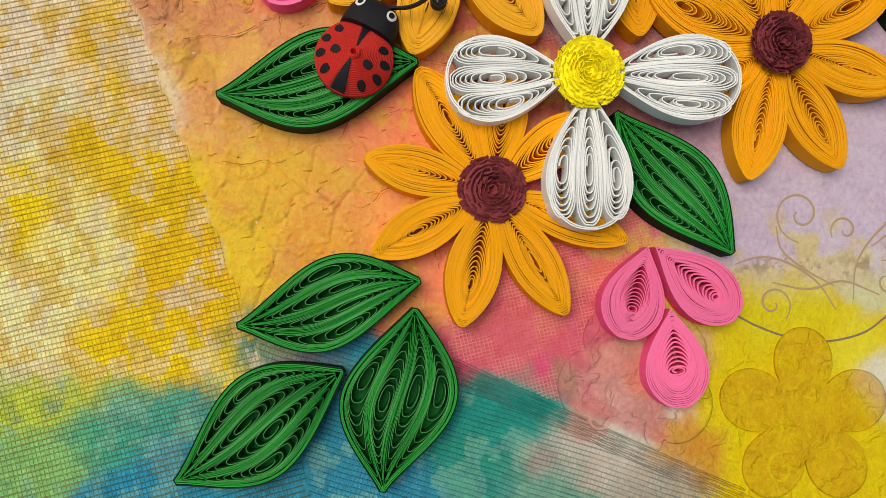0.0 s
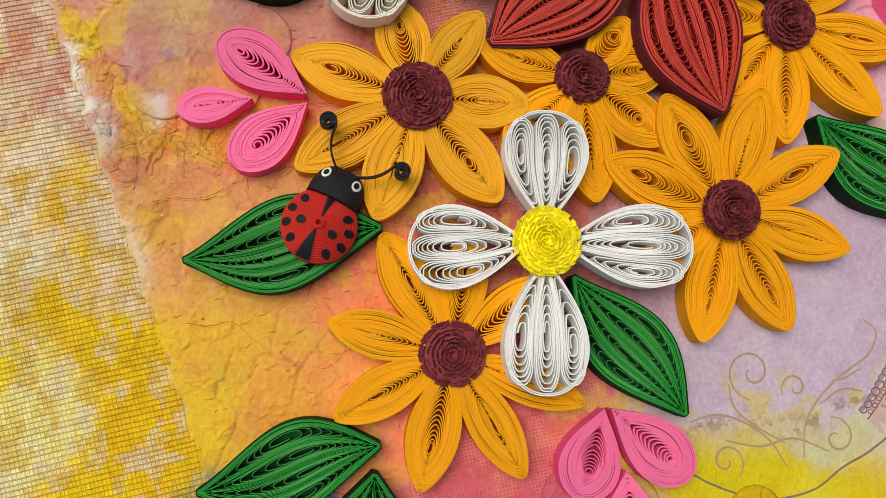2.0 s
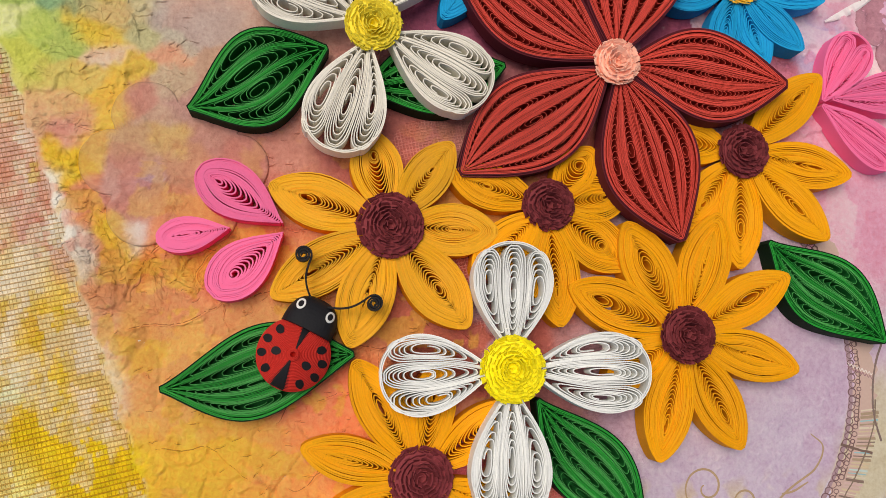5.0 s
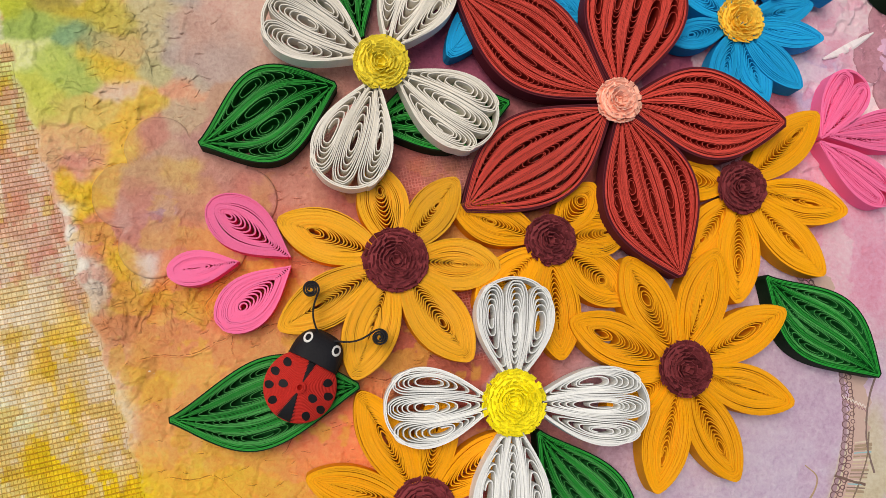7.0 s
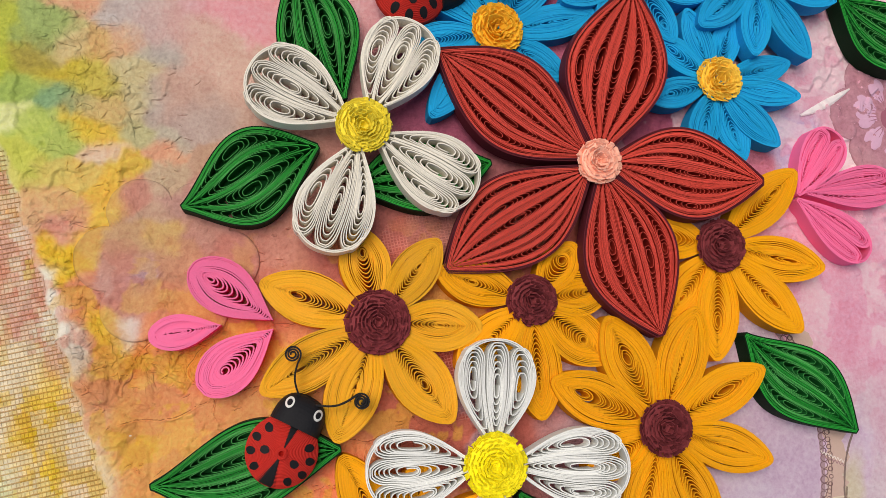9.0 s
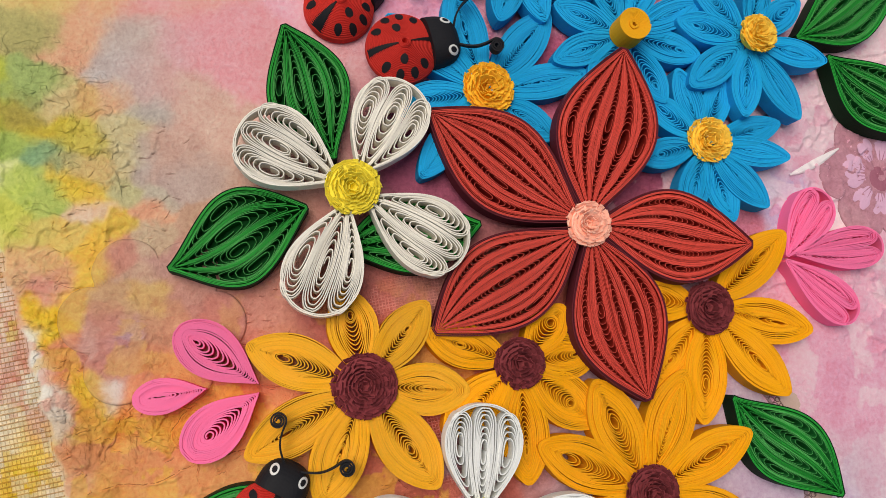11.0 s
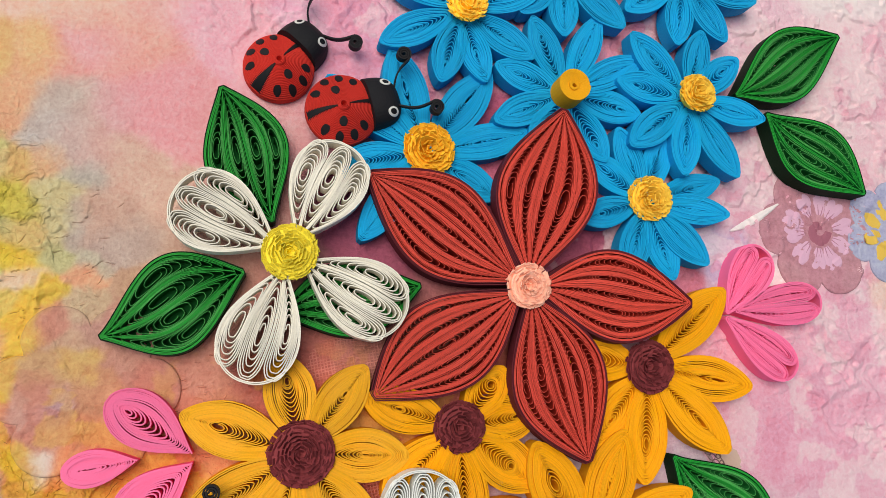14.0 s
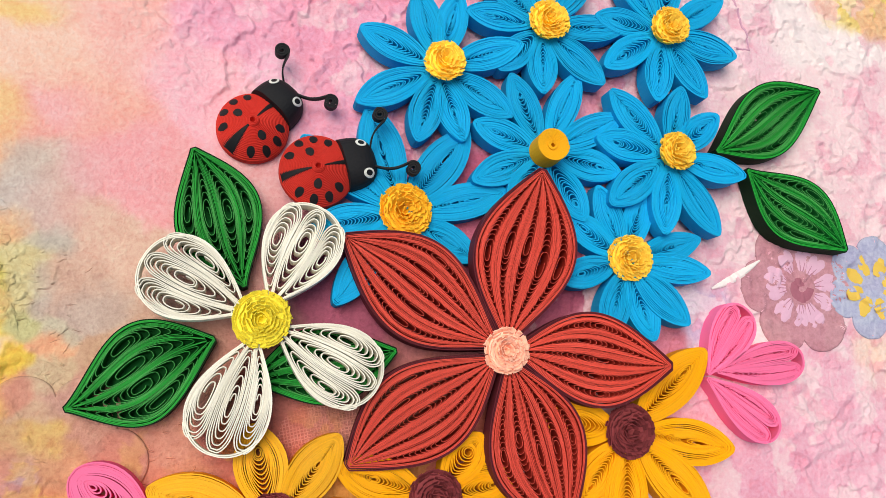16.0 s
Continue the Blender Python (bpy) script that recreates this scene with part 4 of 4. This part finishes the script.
def crack_at(x, y):
    """Nearness to the cracks of the dried paint, 0..1."""
    wx, wy = x + 2.2 * (cloud(x, y, 5, 470) - 0.5), y + 2.2 * (cloud(x, y, 5, 475) - 0.5)
    first, second = np.full(np.shape(x), 1e9), np.full(np.shape(x), 1e9)
    for cx, cy in CELLS:
        d = np.hypot(wx - cx, wy - cy)
        second = np.minimum(second, np.maximum(first, d))
        first = np.minimum(first, d)
    area = step(x - gauze_edge(y), 0.5, 2.5) * step(48 - x, 0, 10) * step(98 - y, 0, 15) * step(y, -24, -12)
    return area * np.exp(-((second - first) / 0.27) ** 2) * step(cloud(x, y, 9, 480), 0.42, 0.56)


def relief_at(x, y):
    """Height of the paint over the canvas in mm."""
    left = step(gauze_edge(y) - x, -0.5, 0.5)
    z = 0.16 * (cloud(x, y, 6, 400, 5) - 0.5) + 0.10 * (cloud(x, y, 1.6, 410, 2) - 0.5)
    crack = np.abs(cloud(x, y, 17, 420, 3) - 0.5)
    dry = (1 - left) * step(40 - x, 0, 15) * step(95 - y, 0, 25) * step(y, -22, -8)
    z -= dry * 0.3 * np.exp(-(crack / 0.012) ** 2) + 0.45 * crack_at(x, y)
    flake = cloud(x * 0.9, y * 1.3, 4.2, 430, 3)
    z += dry * 0.35 * step(flake, 0.60, 0.625) * (1 - step(flake, 0.63, 0.75))
    knife = cloud(x * 0.8 + y * 0.5, y * 0.8 - x * 0.4, 9, 440, 4)
    rosy = step(x * 0.6 + y, 140, 165) * (0.3 + 0.7 * step(x + 0.35 * (y - 130), -22, -6))
    z += rosy * (0.75 * step(knife, 0.50, 0.515) - 0.7 * step(knife, 0.525, 0.68) + 0.35 * step(cloud(x, y, 3.4, 450, 3), 0.55, 0.59))
    scrap = step(x - gauze_edge(y), 0, 2) * step(-22 - x - 0.45 * np.clip(y - 75, 0, 60), 0, 12) * step(y, 35, 60) * step(145 - y, 0, 20)
    chips = cloud(x, y * 1.2, 6, 455, 4)
    z += scrap * (0.25 + 0.4 * step(-48 - x, 0, 8)) * (0.75 * step(knife, 0.49, 0.499) - 0.7 * step(knife, 0.515, 0.66) + 0.5 * step(chips, 0.52, 0.528) - 0.45 * step(chips, 0.54, 0.66))
    torn = 3 * cloud(x, y, 2.2, 465) + np.abs(x + 50 - 5 * np.sin(y * 0.11) - 3 * (cloud(x, y, 6, 460) - 0.5)) + 30 * (1 - step(y, 55, 62)) + 30 * step(y, 128, 135)
    z += 0.5 * np.exp(-((torn - 1.2) / 0.4) ** 2)
    return z - 0.12


def flaky_at(x, y):
    """How flaky the paint is: torn paper at the left, plaster in the pink corner, smooth prints elsewhere."""
    bare = step(x - gauze_edge(y), 0, 2)
    torn = bare * step(-30 - x - 0.4 * np.clip(y - 75, 0, 60), 0, 10) * step(y, 30, 60) * step(150 - y, 0, 20)
    dry = bare * step(45 - x, 0, 12) * step(95 - y, 0, 25) * 0.12
    rosy = step(x * 0.6 + y, 138, 160) * step(x + 0.35 * (y - 130), -5, 15) * 0.12
    low = step(-16 - y, 0, 6) * step(x, 10, 40) * 0.35
    return np.clip(np.maximum.reduce([torn * 0.95, dry, rosy, low]) * (0.2 + 1.2 * step(cloud(x, y, 20, 490), 0.4, 0.6)), 0, 1)


def lay_colour(me, rgb, flaky=0.15):
    """The paint's colour, and in its alpha how flaky the paint is."""
    layer = me.color_attributes.new("tint", "FLOAT_COLOR", "POINT")
    layer.data.foreach_set("color", np.concatenate([rgb, np.ones((len(rgb), 1)) * flaky], 1).astype(np.float32).ravel())


X0, X1, Y0, Y1, GRID = -100.0, 196.0, -66.0, 230.0, 0.37
gx, gy = np.meshgrid(np.arange(X0, X1 + 0.01, GRID), np.arange(Y0, Y1 + 0.01, GRID))
ny, nx = gx.shape
canvas = thing("canvas", 0, 0, -16.0, "stretched canvas with mixed-media paint in yellow, teal, orange and pink", "canvas")
cells = (np.arange(ny - 1)[:, None] * nx + np.arange(nx - 1)[None]).ravel()
quads = np.stack([cells, cells + 1, cells + nx + 1, cells + nx], 1)
surface = bpy.data.meshes.new("painted_surface")
surface.vertices.add(nx * ny)
surface.vertices.foreach_set("co", (np.stack([gx, gy, relief_at(gx, gy)], -1).reshape(-1, 3) * MM).astype(np.float32).ravel())
surface.loops.add(quads.size)
surface.loops.foreach_set("vertex_index", quads.ravel().astype(np.int32))
surface.polygons.add(len(quads))
surface.polygons.foreach_set("loop_start", np.arange(0, quads.size, 4, dtype=np.int32))
surface.polygons.foreach_set("loop_total", np.full(len(quads), 4, np.int32))
surface.polygons.foreach_set("use_smooth", np.ones(len(quads), bool))
surface.materials.append(PAINT)
surface.update(calc_edges=True)
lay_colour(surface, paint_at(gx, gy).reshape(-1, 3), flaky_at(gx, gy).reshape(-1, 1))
part("painted_surface", surface, canvas, "", at(0, 0, 16.0))


def slab(name, x0, x1, y0, y1, z0, z1, material, edge=1.5):
    bm = bmesh.new()
    bmesh.ops.create_cube(bm, size=1.0, matrix=Matrix.Translation(((x0 + x1) / 2 * MM, (y0 + y1) / 2 * MM, (z0 + z1) / 2 * MM)) @ Matrix.Diagonal(((x1 - x0) * MM, (y1 - y0) * MM, (z1 - z0) * MM, 1)))
    bmesh.ops.bevel(bm, geom=bm.edges[:], offset=edge * MM, segments=3, affect="EDGES")
    me = bpy.data.meshes.new(name)
    bm.to_mesh(me)
    me.materials.append(material)
    return me


part("stretched_edge", slab("stretched_edge", X0, X1, Y0, Y1, 0, 15.3, CANVAS), canvas, "raw canvas wrapped sides")
table = new("table_top", slab("table_top", -700, 800, -600, 800, -46, -16, OAK, 3))
tagged(table, "brown wooden table top under the canvas", "table", "", "structure")


# ---- gauze, tulle and prints on the canvas ----
class Lines:
    """Threads and printed lines: thin raised ribbons that follow the paint, with a colour at each point."""

    def __init__(self):
        self.verts, self.faces, self.rgb = [], [], []

    def line(self, xy, width, rise, colour, on=None):
        xy = np.asarray(xy, float)
        d = np.gradient(xy, axis=0)
        d /= np.maximum(np.hypot(d[:, 0], d[:, 1]), 1e-6)[:, None]
        side = np.stack([-d[:, 1], d[:, 0]], 1)
        w = np.broadcast_to(width, len(xy))[:, None] / 2
        z = relief_at(xy[:, 0], xy[:, 1])
        if on is not None:
            z = np.maximum(z * 0.8, -0.15) + on
        o = len(self.verts)
        for off, up in ((-1.0, -0.06), (-0.45, rise), (0.45, rise), (1.0, -0.06)):
            self.verts += [(*p, h) for p, h in zip(xy + side * w * off, z + up)]
            self.rgb += [tuple(c) for c in np.broadcast_to(colour, (len(xy), 3))]
        n = len(xy)
        for r in range(3):
            for i in range(n - 1):
                a = o + r * n + i
                self.faces.append((a, a + 1, a + n + 1, a + n))

    def mesh(self, name, material):
        me = mesh(name, self.verts, self.faces, material)
        lay_colour(me, np.array(self.rgb))
        return me


def runs(mask):
    """Stretches of True of three points or more."""
    edges = np.flatnonzero(np.diff(np.concatenate([[0], mask.astype(int), [0]])))
    return [(a, b) for a, b in zip(edges[::2], edges[1::2]) if b - a >= 3]


def weave(name, label, inside, box, turn, pitch_a, pitch_b, wide, rise, shade, stain, material, seed, wobble=0.25, even=False):
    """Cloth of two sets of threads, where inside(x, y) holds; its colour is the canvas paint times shade, stained in
    patches.
    """
    rng = np.random.default_rng(seed)
    shade = np.array(shade)
    net = Lines()
    x0, x1, y0, y1 = box
    cx, cy, reach = (x0 + x1) / 2, (y0 + y1) / 2, math.hypot(x1 - x0, y1 - y0) / 2
    for ang, pitch in ((turn, pitch_a), (turn + 90, pitch_b)):
        c, s = math.cos(radians(ang)), math.sin(radians(ang))
        for k in np.arange(-reach, reach, pitch):
            t = np.arange(-reach, reach, 0.8)
            drift = wobble * (cloud(t * 0 + k * 0.3, t, 12, seed + 1, 2) - 0.5) * 4 + rng.normal(0, 0.05)
            x, y = cx + c * t - s * (k + drift), cy + s * t + c * (k + drift)
            for a, b in runs(inside(x, y)):
                first = ang == turn or even
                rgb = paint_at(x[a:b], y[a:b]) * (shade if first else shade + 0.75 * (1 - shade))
                stain_mix = step(cloud(x[a:b], y[a:b], 4, seed + 5, 3), 0.35, 0.65)[:, None] * (stain[1] if first else stain[1] * 0.5)
                rgb = rgb * (1 - stain_mix) + np.array(linear(stain[0])) * stain_mix
                net.line(np.stack([x[a:b], y[a:b]], 1), wide * rng.uniform(0.8, 1.2) * (1 if first else 0.7), rise if first else rise * 0.6, rgb)
    return tagged(part(name, net.mesh(name, material), canvas, label, at(0, 0, 16.0)), kind="stuff")


weave("gauze", "paint-soaked coarse gauze strip", lambda x, y: (x < gauze_edge(y)) & (y < 112 - 4 * np.sin(x)) & (y > -62), (-98, -25, -62, 116), 13, 1.08, 0.8, 0.34, 0.2, (0.74, 0.58, 0.4), ("8a5a1c", 0.2), THREAD, 500, 0.1)
weave("teal_gauze", "coarse teal-stained gauze", lambda x, y: (x > gauze_edge(y)) & (y < -23.5 - 0.47 * (x - 3.7)) & (y < -16 + 0.25 * (x + 30)) & (y > -62) & (x < 75), (-48, 70, -62, -12), -19, 1.02, 0.9, 0.32, 0.2, 0.75, ("1c666c", 0.35), THREAD, 520)
weave("gauze_hem", "folded grey gauze hem", lambda x, y: (np.abs(y + 25.5 + 0.475 * (x - 3.7)) < 2.6) & (x > 2) & (x < 62), (2, 62, -58, -20), -25, 0.5, 0.8, 0.2, 0.25, 0.6, ("6f6a5c", 0.6), THREAD, 540)
weave("tulle", "pink tulle net", lambda x, y: ((x > 0.5 + 0.8 * np.sin(y)) & (x < 47) & (y < 11 + 2 * np.sin(x * 0.4)) & (y > -23.4 - 0.46 * (x - 4))) | (((x - 15) / 12) ** 2 + ((y - 84) / 9) ** 2 < 1) | (((x - 22) / 14) ** 2 + ((y - 55) / 12) ** 2 < 1), (-2, 52, -28, 96), 12, 0.72, 0.78, 0.3, 0.2, 1.1, ("f8b0a8", 0.4), THREAD, 560, 0.15, True)


def print_of(name, label, lines, material=PRINT):
    return part(name, lines.mesh(name, material), canvas, label, at(0, 0, 16.0))


def smooth(points, n=14):
    """A smooth line through a few points."""
    p = np.array(points, float)
    p = np.concatenate([[2 * p[0] - p[1]], p, [2 * p[-1] - p[-2]]])
    out = []
    for i in range(1, len(p) - 2):
        for t in np.linspace(0, 1, n, endpoint=False):
            out.append(0.5 * (2 * p[i] + (p[i + 1] - p[i - 1]) * t + (2 * p[i - 1] - 5 * p[i] + 4 * p[i + 1] - p[i + 2]) * t * t + (3 * p[i] - p[i - 1] - 3 * p[i + 1] + p[i + 2]) * t ** 3))
    return np.array(out + [p[-2]])


def scroll(x, y, radius, turns, a0, hand):
    ph = np.linspace(0, 2 * np.pi * turns, int(40 * turns))
    r = radius * (0.12 + 0.88 * ph / ph[-1])
    return np.stack([x + r * np.cos(a0 + hand * ph), y + r * np.sin(a0 + hand * ph)], 1)


BRONZE = np.array(linear("b89c78"))
fl = Lines()
for line in (scroll(77.0, 6.5, 6.0, 1.35, 2.4, 1), smooth([(71.5, 4), (72.5, -1), (77, -5), (84, -9)]), smooth([(104.5, 18.2), (107.5, 15), (105, 10), (98, 5.5), (92, 0), (89, -5), (88, -12)]),
             smooth([(103, 7), (99, 5), (96, 4.5)]), smooth([(103, 2), (98, 2.5), (93, -0.5)]), smooth([(62, -4), (68, -2.5), (74, -4), (80, -8), (84, -14)]), scroll(70, -12.5, 4.2, 1.2, 0.4, -1), scroll(96, -8, 4.5, 1.1, 1.2, 1),
             smooth([(70, -8), (78, -9.5), (86, -8), (94, -11)]), scroll(87, 3, 3.4, 1.1, 3.0, 1)):
    fl.line(line, 0.4 + 0.35 * np.sin(np.linspace(0, np.pi, len(line))), 0.05, BRONZE)
print_of("flourish_print", "bronze printed scrollwork", fl)

# ---- cracks and lifted flakes of the dried paint ----
rngc = np.random.default_rng(909)
cracks, flakes = Lines(), Lines()


def dried(x, y):
    """Where the paint has dried thick: beside the gauze, up to the flowers."""
    return gauze_edge(np.array(y)) + 1.5 < x < 30 and -18 < y < 92


for k in range(26):
    x, y = rngc.uniform(-60, 20), rngc.uniform(-15, 85)
    a, pts = rngc.choice((0.35, -0.95, 2.2, 0.1)) + rngc.normal(0, 0.25), []
    while len(pts) < 30 and dried(x, y):
        pts.append((x, y))
        a += rngc.normal(0, 0.22)
        x, y = x + 0.75 * math.cos(a), y + 0.75 * math.sin(a)
    if len(pts) > 7:
        pts = np.array(pts)
        cracks.line(pts, 0.34 * np.sin(np.linspace(0.3, 2.9, len(pts))), 0.03, paint_at(pts[:, 0], pts[:, 1]) * np.array((0.5, 0.4, 0.35)))
        flakes.line(pts + np.array((0.18, -0.26)), 0.5 * np.sin(np.linspace(0.3, 2.9, len(pts))), 0.13, paint_at(pts[:, 0], pts[:, 1]) * 1.06)
for k in range(380):
    torn = k % 3 == 0
    x, y = (rngc.uniform(-68, -40), rngc.uniform(45, 125)) if torn else (rngc.uniform(-58, 24), rngc.uniform(-16, 90))
    if not torn and not dried(x, y):
        continue
    n, a = int(rngc.integers(4, 7)), rngc.normal(0.2, 0.4)
    t = np.linspace(0, rngc.uniform(0.7, 2.6), n)
    pts = np.stack([x + t * math.cos(a) + rngc.normal(0, 0.08, n), y + t * math.sin(a) + rngc.normal(0, 0.08, n)], 1)
    tone, w = paint_at(pts[:, 0], pts[:, 1]), np.sin(np.linspace(0.3, 2.9, n))
    flakes.line(pts, rngc.uniform(0.3, 0.65) * w, rngc.uniform(0.1, 0.26), tone * rngc.uniform(0.95, 1.12))
    cracks.line(pts + np.array((0.06, -0.26)), 0.2 * w, 0.03, tone * np.array((0.55, 0.45, 0.4)))
tagged(print_of("paint_crack", "fine brown cracks in dried paint", cracks), kind="stuff")
tagged(print_of("paint_flake", "lifted flakes of dried paint", flakes, PAINT), kind="stuff")

rimline = Lines()
rimline.line(smooth([(58, -12.5), (66, -17), (73.6, -19.7), (81.1, -20.7), (90, -19), (97, -14.5), (104, -11), (109.5, -6.5), (112, 2.7), (115, 7.1), (118.5, 13), (121.5, 20), (122.5, 26)]), 0.6, 0.08, np.array(linear("8c7868")))
print_of("plate_rim_print", "grey-brown printed plate rim", rimline)
lace = Lines()
a = np.radians(np.linspace(-44, 52, 140))
for r, wide, tone in ((54.0, 8.4, "d2b4a8"), (50.2, 1.6, "b0929a"), (52.6, 0.5, "7f665c")):
    lace.line(np.stack([66 + r * np.cos(a), 33 + 1.02 * r * np.sin(a)], 1), wide * (1 + 0.05 * np.sin(np.arange(140) * 1.5)), 0.03 if wide > 4 else 0.05, np.array(linear(tone)))
rngl = np.random.default_rng(31)
ph = np.linspace(0, 2 * np.pi, 16)
for k in range(96):
    turn, row = radians(-43 + k * 0.98), k % 2
    r, size = (50.6, 52.2)[row] + rngl.normal(0, 0.12), (0.95, 0.62)[row] * rngl.uniform(0.85, 1.15)
    c = (66 + r * math.cos(turn), 33 + 1.02 * r * math.sin(turn))
    lace.line(np.stack([c[0] + size * np.cos(ph), c[1] + size * 0.85 * np.sin(ph)], 1), rngl.uniform(0.28, 0.42), 0.08, np.array(linear("7c5c60")))
stripe = ("9cc4cc", "d8c4a4", "b09a80", "c9d8d4", "8a7468", "e0d2bc", "a8c8d0", "d8b8b4")
for k in range(34):
    turn = radians(-40 + k * 0.9)
    p0, p1 = (66 + 53.2 * math.cos(turn), 33 + 54.2 * math.sin(turn)), (66 + 58 * math.cos(turn + 0.02), 33 + 58 * math.sin(turn + 0.02))
    lace.line(np.linspace(p0, p1, 6), rngl.uniform(0.35, 1.1), 0.06 + 0.004 * (k % 3), np.array(linear(stripe[int(rngl.integers(0, 8))])))
lace.line(smooth([(112.2, 15.6), (116, 14.4), (120.5, 13.2)]), 0.9, 0.09, np.array(linear("7f665c")))
zig = np.linspace(0, 1, 40)
for off in (0.0, 0.9):
    lace.line(np.stack([115.6 + 6.6 * zig, 33.8 - 2.6 * zig + off + 0.35 * np.sin(zig * 44 + off)], 1), 0.35, 0.09, np.array(linear(("a88088", "f0e6e0")[off > 0])))
lace.line(smooth([(126, 41), (123.4, 35), (122, 29), (121.8, 22), (123.2, 16)]), 0.75, 0.09, np.array(linear("86706a")))
print_of("lace_print", "printed lace and striped border", lace)


def cutout(name, label, x, y, lobes, radius, reach, thick, code, turn=0.0, blend=0.5, n=160, scaly=0.0, hem=False):
    """A flower-shaped paper cutout pasted flat, with a rounded rim."""
    ph = np.linspace(0, 2 * np.pi, n, endpoint=False)
    edge = radius + reach * np.abs(np.cos(lobes / 2 * (ph - radians(turn)))) ** 0.6
    if hem:
        lean = np.minimum(np.sin(ph) + 0.475 * np.cos(ph), -0.05)
        edge = np.minimum(edge, (-23.4 - 0.475 * (x - 3.7) - y) / lean)
    verts, faces, rgb = [], [], []
    base = np.array(linear(code))
    rings = [(1.0, -0.25), (1.0, thick * 0.7), (0.985, thick)] + [(1 - 0.98 * k / 26, thick * (0.95 + 0.05 * math.sin(k * 1.7))) for k in range(1, 27)]
    for f, h in rings:
        px, py = x + f * edge * np.cos(ph), y + f * edge * np.sin(ph)
        verts += list(zip(px, py, np.maximum(relief_at(px, py) * 0.8, -0.15) + h + 0.35 * (f < 0.98) * step(cloud(px, py, 5, 495), 0.52, 0.56) * scaly))
        c = paint_at(px, py) * blend + base * (1 - blend)
        rgb += [tuple(v) for v in c * (0.75 if f > 0.99 else 0.9 if f > 0.98 else 1.0)]
    last = len(rings) - 1
    for r in range(last):
        for k in range(n):
            faces.append((r * n + k, r * n + (k + 1) % n, (r + 1) * n + (k + 1) % n, (r + 1) * n + k))
    faces.append(tuple(range(last * n, (last + 1) * n)))
    me = mesh(name, verts, faces, PAINT, True)
    lay_colour(me, np.array(rgb), 0.15 + 0.45 * scaly)
    return part(name, me, canvas, label, at(0, 0, 16.0))


cutout("flower_cutout", "ochre painted flower cutout", 75.5, -36.5, 5, 8, 11.0, 0.5, "d6a608", 88, 0.35, scaly=0.6)
cutout("flower_cutout", "peach and green painted cutout", 40.0, -28.0, 5, 12.5, 4.5, 0.45, "d0ac84", 40, 0.97, scaly=1.0, hem=True)
cutout("flower_cutout", "pink-stained flower cutout", -44.0, 79.0, 6, 14, 6.0, 0.45, "c8948c", 180, 0.75)
cutout("flower_cutout", "rose printed flower cutout", 143.8, 123.9, 6, 14.5, 4.5, 0.3, "c08492", 0, 0.15)
cutout("flower_cutout", "blue printed flower cutout", 167.5, 125.0, 6, 11.0, 4.0, 0.35, "a3b4d8", 20, 0.2)
scraps = Lines()
scraps.line(smooth([(116, 122.5), (121, 124.8), (126, 127.6), (131.5, 131)]), 2.2 * np.sin(np.linspace(0.25, 2.9, 43)), 0.25, np.array(linear("f8eff0")), 0.35)
# lower and right edges of a pinkish acetate square
scraps.line(smooth([(112, 196), (122, 194.2), (133.5, 193.6)]), 0.7, 0.3, np.array(linear("d3a3bd")))
scraps.line(smooth([(133.4, 193.6), (131, 203), (128, 214)]), 0.7, 0.3, np.array(linear("d3a3bd")))
tagged(print_of("paper_acetate_edge", "pale torn paper edge and pinkish acetate outline", scraps), kind="stuff")
emboss = Lines()
for line in (scroll(75.5, -36.5, 5.5, 1.5, 0.5, 1), scroll(70, -47, 4, 1.2, 2, -1), scroll(86, -46, 3.6, 1.2, 1, 1), scroll(38, -27, 6, 1.3, 0, 1), scroll(46, -37, 4.5, 1.3, 2, -1), scroll(31, -35, 4, 1.2, 1, 1)):
    emboss.line(line, 1.1, 0.62, paint_at(line[:, 0], line[:, 1]) * 0.92)
print_of("embossed_scroll", "raised painted scrolls on the cutouts", emboss, PAINT)
petals = Lines()
for k in range(10):
    a = 2 * math.pi * (k + 0.12 * math.sin(k * 2.1)) / 10 + 0.2
    for split in (-0.13, 0.13):
        far = 11.2 + 0.5 * math.sin(k * 3.3 + 4 * split)
        p0, p1 = np.array((143.8 + 4.8 * math.cos(a + split * 0.6), 123.9 + 4.8 * math.sin(a + split * 0.6))), np.array((143.8 + far * math.cos(a + split), 123.9 + far * math.sin(a + split)))
        petals.line(np.linspace(p0, p1, 11), np.array((1.0, 1.5, 2.0, 2.4, 2.8, 3.1, 3.3, 3.3, 3.0, 2.3, 0.9)), 0.07 + 0.015 * (split > 0), np.array(linear("e2b4d0")), 0.3)
        petals.line(np.linspace(p0, p0 + (p1 - p0) * 0.45, 6), np.array((0.5, 0.5, 0.45, 0.4, 0.3, 0.15)), 0.1, np.array(linear("b87c94")), 0.3)
petals.line(scroll(143.8, 123.9, 3.4, 1.0, 0, 1)[4:], 3.0, 0.06, np.array(linear("a8667a")), 0.3)
for k in range(8):
    a = 2 * math.pi * (k + 0.4) / 8
    p0, p1 = np.array((167.5 + 3.5 * math.cos(a), 125 + 3.5 * math.sin(a))), np.array((167.5 + 9.5 * math.cos(a), 125 + 9.5 * math.sin(a)))
    petals.line(np.linspace(p0, p1, 9), 4.2 * np.sin(np.linspace(0.5, 2.7, 9)), 0.08, np.array(linear("e9c35a")), 0.35)
print_of("petal_print", "printed pink and yellow petals", petals)
